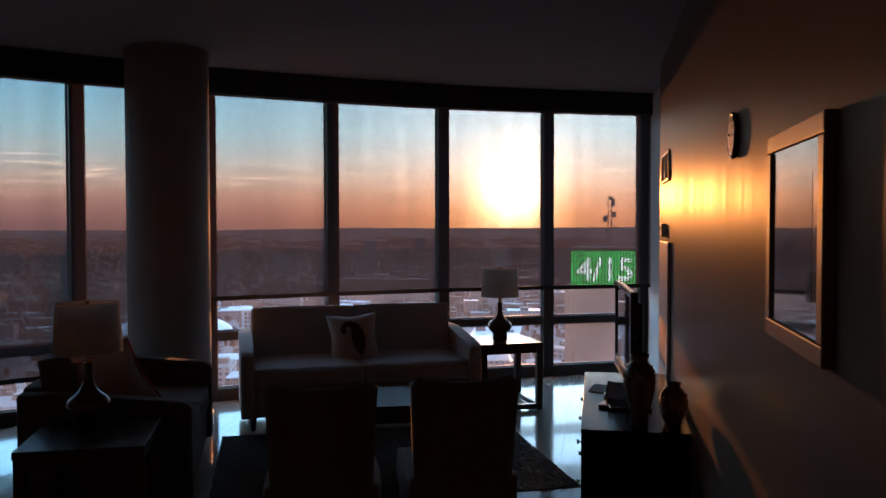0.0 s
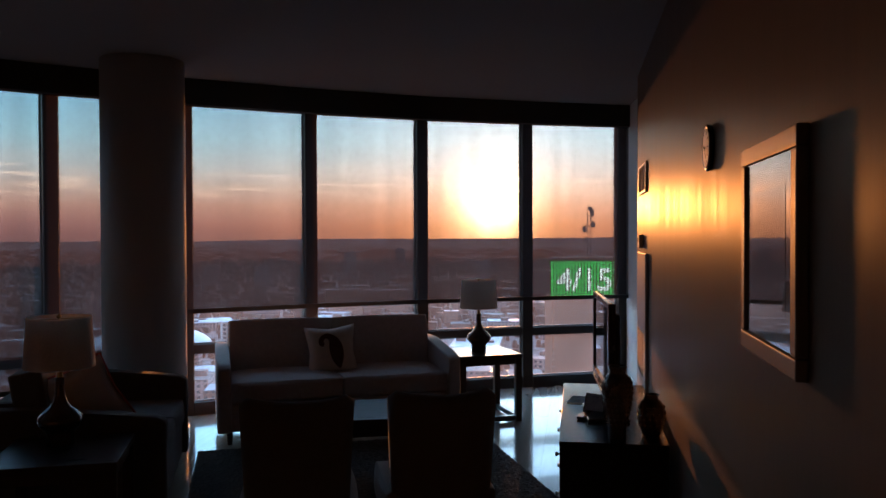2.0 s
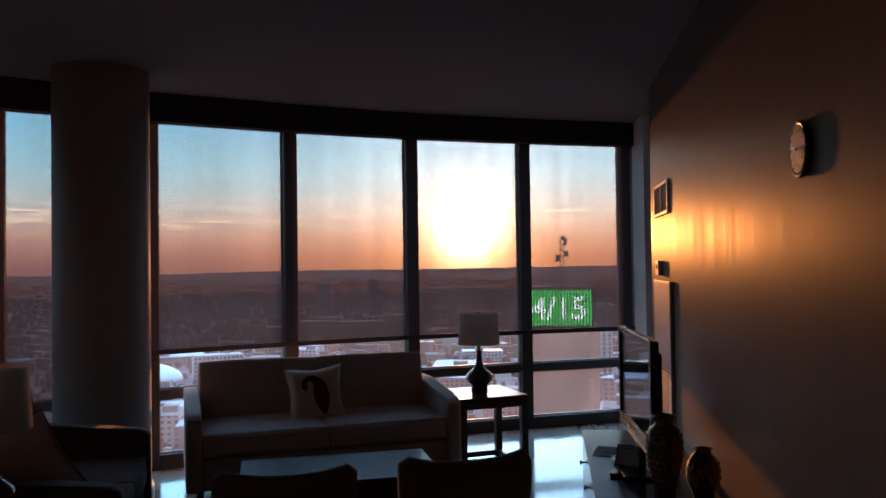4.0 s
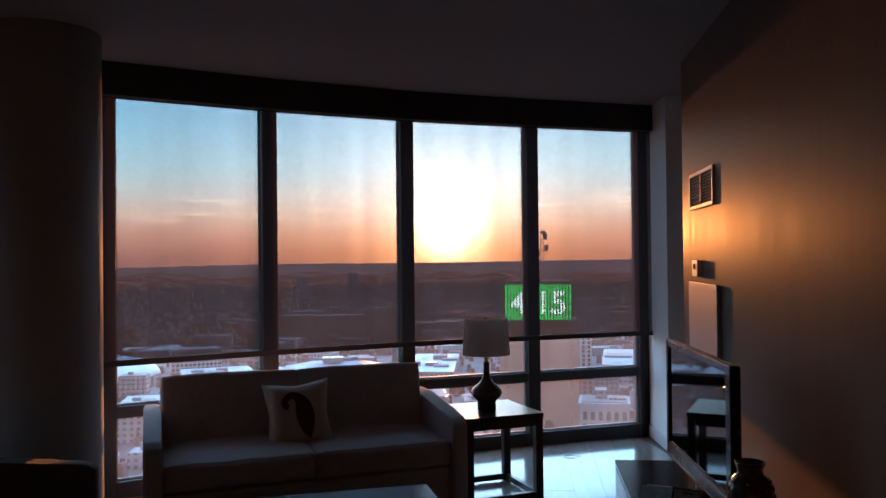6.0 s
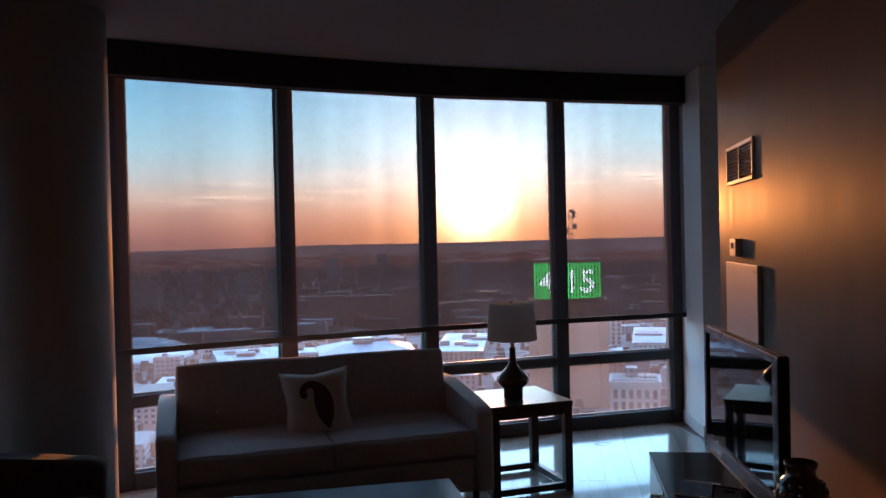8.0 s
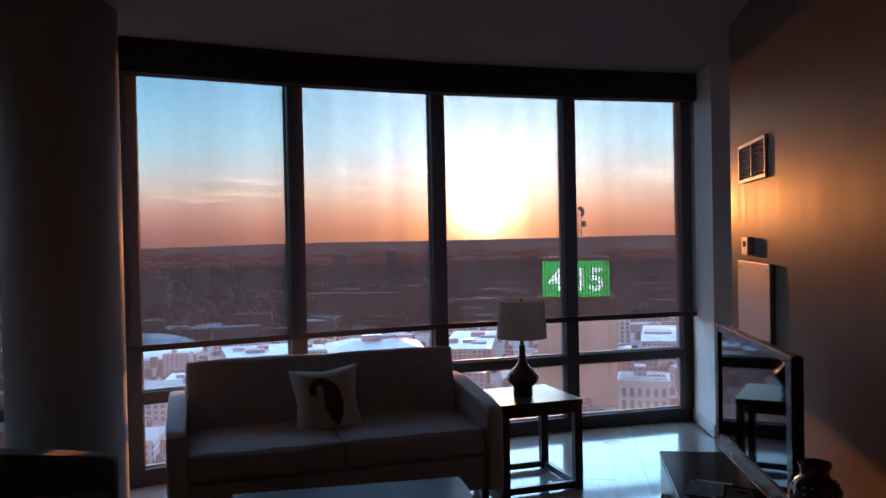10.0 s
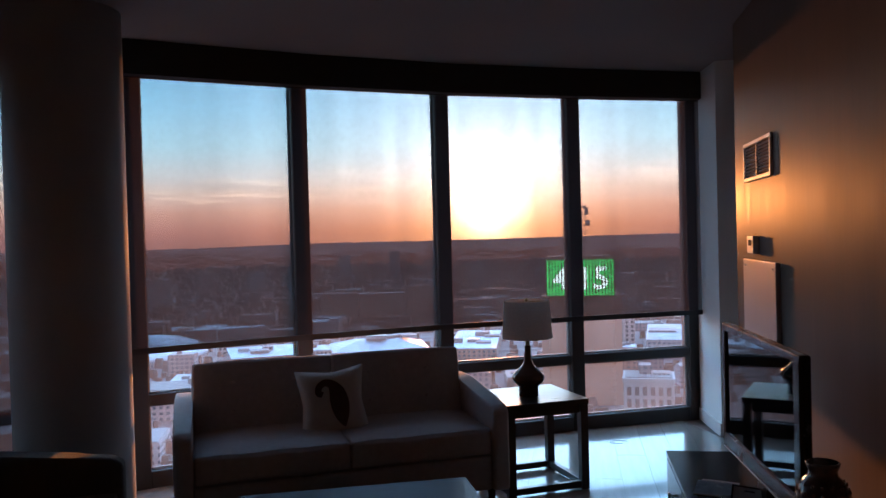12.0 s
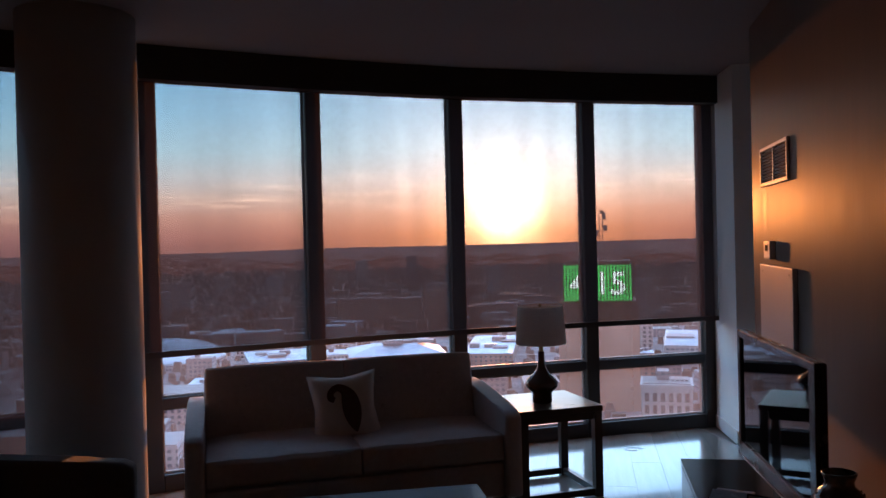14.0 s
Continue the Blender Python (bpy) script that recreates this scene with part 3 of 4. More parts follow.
def throw_pillow(m, fab, label, motif=False, piping=None):
    p = thing("throw_pillow", m, label, "pillow", "throw pillows")
    bm = bmesh.new()
    n = 16
    for side in (-1, 1):
        g = []
        for i in range(n + 1):
            row = []
            for j in range(n + 1):
                u, v = 2 * i / n - 1, 2 * j / n - 1
                e = max(0, (1 - u ** 4) * (1 - v ** 4)) ** .5
                pull = 1.02 - .15 * (1 - abs(u * v) ** 1.3)
                row.append(bm.verts.new((u * .20 * pull, side * (.06 * e + .002 * math.sin(7 * u + 3 * v) * e), v * .20 * pull)))
            g.append(row)
        for i in range(n):
            for j in range(n):
                q = (g[i][j], g[i + 1][j], g[i + 1][j + 1], g[i][j + 1])
                bm.faces.new(q if side < 0 else q[::-1])
    bmesh.ops.remove_doubles(bm, verts=bm.verts[:], dist=.0015)
    part("cover", bm, fab, p, smooth=True)
    if piping:
        pts = [(.2 * a, 0, .2 * b) for a, b in ((-1, -1), (0, -.89), (1, -1), (.89, 0), (1, 1), (0, .89), (-1, 1), (-.89, 0), (-1, -1))]
        tube("piping", pts, .006, piping, p)
    if motif:
        # curled teardrop print, lying on the bulge
        bm = bmesh.new()
        spine = [(.050, -.150, .003), (.043, -.118, .026), (.036, -.065, .047), (.030, 0, .054), (.020, .058, .044), (-.006, .098, .027), (-.044, .112, .020), (-.078, .090, .019), (-.084, .056, .019), (-.062, .044, .016)]
        left, right = [], []
        for k in range(len(spine) * 4 - 3):
            i, f = min(k // 4, len(spine) - 2), (k - 4 * min(k // 4, len(spine) - 2)) / 4
            p0, p1, p2, p3 = (Vector(spine[max(0, min(len(spine) - 1, q))]) for q in (i - 1, i, i + 1, i + 2))
            c = .5 * (2 * p1 + (p2 - p0) * f + (2 * p0 - 5 * p1 + 4 * p2 - p3) * f * f + (3 * p1 - p0 - 3 * p2 + p3) * f ** 3)
            t = .5 * ((p2 - p0) + 2 * (2 * p0 - 5 * p1 + 4 * p2 - p3) * f + 3 * (3 * p1 - p0 - 3 * p2 + p3) * f * f)
            n = Vector((t.y, -t.x)).normalized()
            for lst, sg in ((left, -1), (right, 1)):
                x, z = c.x + sg * c.z * n.x, c.y + sg * c.z * n.y
                u, v = x / .2, z / .2
                e = max(0, (1 - u ** 4) * (1 - v ** 4)) ** .5
                lst.append(bm.verts.new((x, -.0625 * e - .004, z)))
        for k in range(len(left) - 1):
            bm.faces.new((left[k], right[k], right[k + 1], left[k + 1]))
        part("printed_motif", bm, PAISLEY, p, "dark brown curled teardrop print")
    return p


throw_pillow(pose(-1.672, 6.245, .612, -16, -3, 26), PILLOW, "ivory cushion with a dark curled teardrop print", motif=True)
throw_pillow(pose(-2.315, 3.925, .668, -16, 24, 200), GREYP, "grey cushion with red piping against the sofa arm", piping=REDP)
throw_pillow(pose(-2.65, 4.42, .65, -14, -4, 108), GREYP, "grey cushion leaning on the dark sofa's back", piping=REDP)


def slipper_chair(m):
    c = thing("slipper_chair", m, "dark brown upholstered armless chair facing the coffee table", "chair", "slipper chairs")
    part("seat", cushion(.47, .52, .14, .02), CHAIR, c, smooth=True, m=pose(0, .30, .37))
    part("seat_frame", bm_box(-.23, .23, .05, .55, .20, .30, .02), CHAIR, c)
    # upright back, slightly wrapped round at the sides with a soft rolled top
    bm = bmesh.new()
    n, h = 14, 10
    for i in range(n + 1):
        u = 2 * i / n - 1
        x = .230 * u
        y = .05 * abs(u) ** 2.5
        top = .860 + .026 * abs(u) ** 2 - .034 * (max(0, abs(u) - .84) / .16) ** 2
        ring = []
        for (oy, oz) in ((.0, 0), (0, .9), (.02, .985), (.05, 1.0), (.085, .985), (.10, .9), (.09, 0)):
            ring.append(bm.verts.new((x * (.88 + .13 * oz ** 2), y + oy - .03 - .08 * oz + .06, .20 + (top - .20) * oz)))
        if i:
            for k in range(6):
                bm.faces.new((prev[k], prev[k + 1], ring[k + 1], ring[k]))
            bm.faces.new((prev[6], prev[0], ring[0], ring[6]))
        else:
            bm.faces.new(ring[::-1])
        prev = ring
    bm.faces.new(prev)
    part("backrest", bm, CHAIR, c, smooth=True)
    for x in (-.19, .19):
        for y in (.09, .50):
            part("leg", bm_cyl(.015, .022, .0, .215, 12, at=(x, y)), ESPRESSO, c, "dark tapered wooden leg")
    return c


chair = slipper_chair(pose(-.862, 3.165, 0, 0, 0, 18))
copy_thing(chair, pose(-.300, 3.40, 0, 0, 0, 20))


# ---------------------------------------------------------------- tables, lamps
def end_table(m, half, h, label):
    t = thing("end_table", m, label, "side table", "end tables")
    part("tabletop", bm_box(-half, half, -half, half, h - .035, h, .004), ESPRESSO, t)
    lw = .05
    for sx in (-1, 1):
        for sy in (-1, 1):
            x, y = sx * (half - lw / 2 - .004), sy * (half - lw / 2 - .004)
            part("leg", bm_box(x - lw / 2, x + lw / 2, y - lw / 2, y + lw / 2, .001, h - .035, .003), ESPRESSO, t)
    i = half - lw - .006
    for sy in (-1, 1):
        y = sy * (half - .03)
        part("apron", bm_box(-i, i, y - .012, y + .012, h - .085, h - .036, .002), ESPRESSO, t)
        part("stretcher", bm_box(-i, i, y - .018, y + .018, .012, .052, .002), ESPRESSO, t)
        part("apron", bm_box(y - .012, y + .012, -i, i, h - .085, h - .036, .002), ESPRESSO, t)
        part("stretcher", bm_box(y - .018, y + .018, -i, i, .012, .052, .002), ESPRESSO, t)
    return t


def table_lamp(m, label):
    l = thing("table_lamp", m, label, "lamp", "table lamps")
    part("base", bm_lathe([(.056, .001), (.060, .004), (.060, .055), (.064, .066), (.085, .085), (.099, .105), (.102, .120), (.095, .140), (.075, .160), (.050, .180),
                           (.032, .205), (.024, .235), (.020, .275), (.0195, .305), (.023, .312), (.016, .318)], 48), CERAMIC, l, "brown glazed ceramic gourd base", smooth=True)
    part("socket", bm_cyl(.014, .014, .316, .375, 16), BRASS, l)
    sh = bmesh.new()
    n = 48
    prof = [(.156, .365), (.1565, .372), (.1405, .592), (.140, .60), (.1375, .60), (.1535, .366)]
    rings = [[sh.verts.new((r * math.cos(2 * math.pi * k / n), r * math.sin(2 * math.pi * k / n), z)) for k in range(n)] for r, z in prof]
    for a, b in zip(rings, rings[1:] + rings[:1]):
        for k in range(n):
            sh.faces.new((a[k], a[(k + 1) % n], b[(k + 1) % n], b[k]))
    shade = part("shade", sh, LINEN, l, "off-white linen drum shade", smooth=True)
    bm = bm_box(-.139, .139, -.002, .002, .588, .592)
    bm_box(-.002, .002, -.139, .139, .588, .592, bm=bm)
    bm_cyl(.003, .003, .372, .60, 8, bm=bm)
    part("spider", bm, BRASS, shade)
    part("finial", bm_lathe([(.002, .594), (.009, .596), (.011, .602), (.006, .610), (.001, .613)], 14), BRASS, l, smooth=True)
    return l


end_table(pose(-.545, 6.79, 0, 0, 0, 27), .27, .556, "espresso wood cube-frame side table beside the sofa")
table_lamp(pose(-.550, 6.735, .5565, 0, 0, 10), "brown ceramic gourd lamp with off-white drum shade")
end_table(pose(-2.06, 3.40, 0, 0, 0, 22.3), .27, .556, "espresso wood side table in deep shade")
table_lamp(pose(-2.135, 3.485, .5565, 0, 0, 40), "brown ceramic gourd lamp beside the dark sofa")

coffee = thing("coffee_table", pose(-1.180, 5.005, .0135, 0, 0, 20), "low dark glossy wooden coffee table on the rug", "coffee table")
part("tabletop", bm_box(-.525, .525, -.30, .30, .37, .41, .004), ESPRESSO, coffee)
for sx in (-1, 1):
    for sy in (-1, 1):
        part("leg", bm_box(sx * .485 - .03, sx * .485 + .03, sy * .26 - .03, sy * .26 + .03, 0, .37, .003), ESPRESSO, coffee)
for sy in (-1, 1):
    part("apron", bm_box(-.453, .453, sy * .27 - .012, sy * .27 + .012, .30, .369, .002), ESPRESSO, coffee)
for sx in (-1, 1):
    part("apron", bm_box(sx * .495 - .012, sx * .495 + .012, -.228, .228, .30, .369, .002), ESPRESSO, coffee)

# rug with a shaggy, uneven pile
bm = bmesh.new()
bmesh.ops.create_grid(bm, x_segments=150, y_segments=110, size=.5)
rnd = random.Random(4)
for v in bm.verts:
    ex = 1 - max(abs(v.co.x), abs(v.co.y)) * 2
    v.co.x, v.co.y = v.co.x * 2.1 + rnd.uniform(-.006, .006), v.co.y * 1.6 + rnd.uniform(-.006, .006)
    v.co.z = (.004 if ex < .01 else .0075 + rnd.uniform(-.004, .004))
ext = bmesh.ops.extrude_face_region(bm, geom=bm.faces[:])
for g in ext["geom"]:
    if isinstance(g, bmesh.types.BMVert):
        g.co.z = .001
solid("rug", bm, RUG, "dark brown shag rug under the coffee table", "rug", m=pose(-1.118, 5.076, 0, 0, 0, 23))

# ---------------------------------------------------------------- media wall
stand = thing("tv_stand", pose(.4325, 4.91, 0), "low espresso wooden media cabinet with six drawers", "tv stand")
part("body", bm_box(-.2475, .2675, -.795, .795, .04, .475, .003), SATIN, stand)
part("top", bm_box(-.2675, .2675, -.80, .80, .476, .50, .004), SATIN, stand)
part("plinth", bm_box(-.22, .25, -.76, .76, .001, .04), SATIN, stand)
for i in range(3):
    for j in range(2):
        y0 = -.795 + i * .53 + .006
        dr = part("drawer", bm_box(-.2655, -.2485, y0, y0 + .518, .052 + j * .212, .052 + j * .212 + .204, .003), SATIN, stand)
        bm = bm_lathe([(.005, 0), (.005, .012), (.013, .016), (.014, .022), (.009, .027), (.001, .028)], 18)
        part("knob", bm, KNOB, dr, "small nickel knob", smooth=True, m=pose(-.2656, y0 + .259, .052 + j * .212 + .102, 0, -90, 0))

tv = thing("television", pose(.419, 4.772, .5005, 0, 0, 3.7), "black flat television switched off on the media cabinet", "television")
part("casing", bm_box(-.022, .004, -.4725, .4725, .150, .674, .012, 3), BLACKP, tv)
part("screen", bm_box(-.0245, -.0225, -.435, .435, .188, .640), SCREEN, tv, "glossy dark screen")
bm = bm_box(-.036, -.018, -.4725, -.412, .150, .674, .006)
bm_box(-.034, -.018, .436, .4725, .150, .674, .006, bm=bm)
bm_box(-.034, -.018, -.4115, .4355, .642, .674, .006, bm=bm)
bm_box(-.034, -.018, -.4115, .4355, .150, .214, .006, bm=bm)
part("bezel", bm, BLACKP, tv)
part("trim_line", bm_box(-.0375, -.0362, -.45, .45, .153, .159), KNOB, tv, "thin bright trim line")
part("back_shell", bm_box(.004, .040, -.36, .38, .20, .61, .03, 3), BLACKP, tv)
part("neck", bm_box(-.018, .012, -.06, .06, .018, .153, .006), BLACKP, tv)
part("foot", bm_box(-.12, .11, -.22, .22, .0, .018, .008, 3), BLACKP, tv)


def studded_vase(m, prof, rows, label):
    v = thing("vase", m, label, "vase", "vases")
    part("body", bm_lathe(prof, 44), VASE, v, smooth=True)
    for i, (z, n, sr) in enumerate(rows):
        for (ra, za), (rb, zb) in zip(prof, prof[1:]):
            if za <= z <= zb:
                r = ra + (rb - ra) * (z - za) / max(1e-6, zb - za)
        bm = bmesh.new()
        for k in range(n):
            a = 2 * math.pi * (k + .5 * (i % 2)) / n
            vs = bmesh.ops.create_icosphere(bm, subdivisions=1, radius=sr)["verts"]
            bmesh.ops.scale(bm, vec=(.45, 1, 1.15), verts=vs)
            bmesh.ops.rotate(bm, cent=(0, 0, 0), matrix=Matrix.Rotation(a, 3, "Z"), verts=vs)
            bmesh.ops.translate(bm, vec=(r * math.cos(a), r * math.sin(a), z), verts=vs)
        part("stud_ring", bm, STUD, v, "ring of raised bronze studs", smooth=True)
    return v


studded_vase(pose(.455, 4.215, .5005), [(.042, .001), (.045, .004), (.044, .05), (.056, .11), (.070, .17), (.077, .23), (.076, .275), (.066, .305), (.050, .322), (.042, .330), (.041, .345), (.047, .358), (.049, .368), (.043, .37), (.038, .34)],
             [(.075, 14, .008), (.10, 15, .009), (.126, 16, .0095), (.152, 17, .010), (.178, 18, .010), (.205, 18, .0105), (.232, 18, .0105), (.259, 18, .010), (.284, 17, .009), (.306, 15, .007)], "tall dark glazed vase covered in raised bronze studs")
studded_vase(pose(.630, 4.300, .5005, 0, 0, 30), [(.040, .001), (.044, .004), (.062, .05), (.072, .10), (.068, .145), (.050, .178), (.036, .19), (.034, .202), (.042, .212), (.036, .213), (.030, .19)],
             [(.06, 14, .009), (.09, 15, .010), (.12, 15, .010), (.15, 14, .009)], "small round dark studded vase beside the tall one")

card = thing("table_sign", pose(.345, 4.76, .5008, 0, 0, -28), "small black-edged sign holder leaning on the media cabinet", "sign holder")
lean = Matrix.Rotation(radians(-24), 4, "X")
for x0, x1, z0, z1 in ((-.065, .065, 0, .006), (-.065, .065, .112, .118), (-.065, -.059, .006, .112), (.059, .065, .006, .112)):
    part("edge", bm_box(x0, x1, -.004, .004, z0, z1), BLACKP, card, m=lean)
part("sheet", bm_box(-.0588, .0588, -.0015, .0015, .0062, .1118), PAPER, card, "glossy printed sheet", m=lean)
part("prop", bm_box(-.02, .02, -.0015, .0015, 0, .10), BLACKP, card, m=Matrix.Translation((0, .075, .002)) @ Matrix.Rotation(radians(22), 4, "X"))
booklet = thing("brochure", pose(.30, 5.12, .5008, 0, 0, 70), "open glossy brochure lying on the media cabinet", "brochure")
part("cover", bm_box(-.105, .105, -.075, .075, 0, .0035), PAPER, booklet)
for k, (tilt, w) in enumerate(((6, .104), (13, .102))):
    part("leaf", bm_box(0, w, -.073, .073, 0, .0008), PAPER, booklet, m=pose(-.103, 0, .0037 + .0009 * k, 0, -tilt, 0))
solid("remote_control", bm_box(-.024, .024, -.085, .085, 0, .018, .006, 3), BLACKP, "black remote control lying on the media cabinet", "remote", m=pose(.30, 4.68, .5005, 0, 0, -18))

# ---------------------------------------------------------------- things on the right wall
pic = thing("framed_picture", pose(.7515, 2.217, 1.492), "large glazed picture in a broad silver frame on the wall", "picture")
W2, H2, B = .298, .284, .050
for y0, y1, z0, z1 in ((-W2, W2, H2 - .05, H2), (-W2, W2, -H2, -H2 + .05), (-W2, -W2 + B, -H2 + .051, H2 - .051), (W2 - B, W2, -H2 + .051, H2 - .051)):
    part("frame_side", bm_box(-.030, -.001, y0, y1, z0, z1, .005), SILVER, pic)
part("mount", bm_box(-.022, -.002, -W2 + B + .001, W2 - B - .001, -H2 + .052, H2 - .052), MATB, pic, "dark mount under glass")
part("print", bm_box(-.0226, -.0222, -W2 + B + .07, W2 - B - .07, -H2 + .12, H2 - .13), PRINT, pic, "dark print under glass")

clock = thing("wall_clock", pose(.7515, 3.225, 1.857, 0, -90, 0), "round dark-rimmed wall clock with a grey dial", "clock")
part("rim", bm_lathe([(.070, .0), (.085, .002), (.088, .010), (.087, .018), (.082, .0215), (.078, .0195)], 48), BLACKP, clock, smooth=True)
part("dial", bm_cyl(.072, .072, .004, .0205, 40), DIAL, clock, "grey dial")
for k in range(12):
    part("hour_mark", bm_box(.054, .066, -.002, .002, .0222, .0232), BLACKP, clock, m=pose(0, 0, 0, 0, 0, 30 * k))
part("hand_pin", bm_cyl(.004, .004, .022, .028, 12), BLACKP, clock)
part("pointer", bm_box(-.01, .045, -.003, .003, .0238, .0248), BLACKP, clock, m=pose(0, 0, 0, 0, 0, 80))
part("pointer", bm_box(-.01, .054, -.002, .002, .0252, .0262), BLACKP, clock, m=pose(0, 0, 0, 0, 0, 220))


def wall_grille(name, y0, y1, z0, z1, label, slats, mid=True):
    g = thing(name, pose(WALL_X - .001, (y0 + y1) / 2, (z0 + z1) / 2), label, "vent")
    hy, hz = (y1 - y0) / 2, (z1 - z0) / 2
    part("backing", bm_box(-.004, 0, -hy + .02, hy - .02, -hz + .02, hz - .02), DARKV, g)
    for a0, a1, c0, c1 in ((-hy, hy, hz - .022, hz), (-hy, hy, -hz, -hz + .022), (-hy, -hy + .022, -hz + .023, hz - .023), (hy - .022, hy, -hz + .023, hz - .023)):
        part("frame", bm_box(-.014, 0, a0, a1, c0, c1, .003, 1), WHITEP, g)
    if mid:
        part("divider", bm_box(-.013, -.004, -.006, .006, -hz + .023, hz - .023), WHITEP, g)
    for k in range(slats):
        z = -hz + .03 + (2 * hz - .06) * (k + .5) / slats
        part("slat", bm_box(-.006, .006, -hy + .023, hy - .023, -.0012, .0012), SLAT, g, m=pose(-.008, 0, z, 0, 38, 0))
    return g


wall_grille("wall_vent", 5.985, 6.62, 1.835, 2.055, "white louvred air vent high on the wall", 9)
thermostat = thing("thermostat", pose(WALL_X - .001, 6.40, 1.478), "small white thermostat on the wall", "thermostat")
part("case", bm_box(-.032, 0, -.075, .075, -.05, .05, .006, 3), WHITEP, thermostat)
part("display", bm_box(-.034, -.0322, -.03, .035, -.005, .028), DARKV, thermostat, "grey display")
panel = thing("access_panel", pose(WALL_X - .001, 6.25, 0), "tall pale grey metal cover of a heating unit", "wall panel")
part("cover", bm_box(-.024, 0, -.375, .375, .30, 1.395, .006), PANELM, panel)
for y in (-.31, .31):
    part("screw", bm_cyl(.006, .006, 0, .003, 10), KNOB, panel, m=pose(-.024, y, 1.36, 0, -90, 0))
# Dark bars laid on the cover stand in for shade inside open slots.
for k in range(14):
    part("slot_shade", bm_box(-.0265, -.0245, -.26, .26, .50 + k * .023, .512 + k * .023), DARKV, panel)

tube("cable_loop", [(.05 + .07 * math.cos(a), 7.80 + .045 * math.sin(a), .003) for a in (i * .42 for i in range(13))], .0016, CABLE)
tagged(bpy.data.objects["cable_loop"], "thin white cable curled on the floor", "cable")


# ---------------------------------------------------------------- the city below
G = -105.0


def at_bearing(az, dist):
    a = radians(az)
    return dist * math.sin(a), dist * math.cos(a)


# ground: one sheet out to the horizon
bm = bmesh.new()
n = 64
c = bm.verts.new((0, 0, G))
rings = []
for r in (300, 900, 2200, 4400):
    rings.append([bm.verts.new((r * math.cos(2 * math.pi * k / n), r * math.sin(2 * math.pi * k / n), G)) for k in range(n)])
for k in range(n):
    bm.faces.new((c, rings[0][k], rings[0][(k + 1) % n]))
    for a, b in zip(rings, rings[1:]):
        bm.faces.new((a[k], b[k], b[(k + 1) % n], a[(k + 1) % n]))
solid("ground", bm, ASPHALT, "dark winter city ground of streets and lots", "ground", "structure")

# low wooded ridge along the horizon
HAZE_GLOW = mat("ridge_haze_glow", (.014, .009, .009), .95, var=.3, scale=.004, fine=.02)
# Weak red emission stands in for the haze before the ridge.
hb = HAZE_GLOW.node_tree.nodes["Principled BSDF"]
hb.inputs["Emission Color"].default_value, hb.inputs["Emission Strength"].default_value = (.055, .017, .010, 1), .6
bm = bmesh.new()
prev = None
for k in range(241):
    az = -70 + 120 * k / 240
    x, y = at_bearing(az, 4300)
    top = -26 + .32 * (az + 30) * .9 + 7 * noise.noise((az * .09, 3, 0)) + 2.0 * noise.noise((az * .9, 9, 0))
    top = min(top, -4)
    x2, y2 = at_bearing(az, 2900)
    cur = [bm.verts.new((x2, y2, G + .5)), bm.verts.new(((x + x2) / 2, (y + y2) / 2, G + 28 + 6 * noise.noise((az * .3, 1, 4)))), bm.verts.new((x, y, top)), bm.verts.new((x * 1.01, y * 1.01, G))]
    if prev:
        for i in range(3):
            bm.faces.new((prev[i], prev[i + 1], cur[i + 1], cur[i]))
    prev = cur
solid("backdrop_ridge", bm, HAZE_GLOW, "low wooded ridge along the horizon, glowing faintly red for haze", "hills", "structure", smooth=True)


def bm_hip(w, d, z0, h, inset):
    """Shallow hipped roof with a flat crown."""
    bm = bmesh.new()
    lo = [bm.verts.new((sx * w / 2, sy * d / 2, z0)) for sx, sy in ((-1, -1), (1, -1), (1, 1), (-1, 1))]
    hi = [bm.verts.new((sx * (w / 2 - inset), sy * (d / 2 - inset), z0 + h)) for sx, sy in ((-1, -1), (1, -1), (1, 1), (-1, 1))]
    bm.faces.new(lo[::-1]), bm.faces.new(hi)
    for k in range(4):
        bm.faces.new((lo[k], lo[(k + 1) % 4], hi[(k + 1) % 4], hi[k]))
    return bm


def building(az, dist, w, d, h, facade, roof, turn=0.0, label="", name="building", bits=0, rnd=random, hip=0.0):
    """Block with a parapet, a roof deck inside it and some plant boxes on top."""
    x, y = at_bearing(az, dist)
    b = thing(name, pose(x, y, G, 0, 0, -az + turn), label or "low city building with a flat roof among streets", "building", "city buildings")
    part("wall", bm_box(-w / 2, w / 2, -d / 2, d / 2, 0, h), facade, b)
    if hip:
        part("roof", bm_hip(w + 2, d + 2, h, hip, min(w, d) * .38), roof, b)
        h += hip
    else:
        part("roof", bm_box(-w / 2 + .6, w / 2 - .6, -d / 2 + .6, d / 2 - .6, h, h + .5), roof, b)
    for k in range(bits):
        px, py, s = rnd.uniform(-.35, .35) * w, rnd.uniform(-.35, .35) * d, rnd.uniform(.06, .14) * min(w, d)
        part("roof_unit", bm_box(px - s, px + s * 1.4, py - s, py + s, h + .5, h + .5 + rnd.uniform(1.5, 4)), GREYF if k % 2 else GREYROOF, b)
    return b


WINMESH = {}


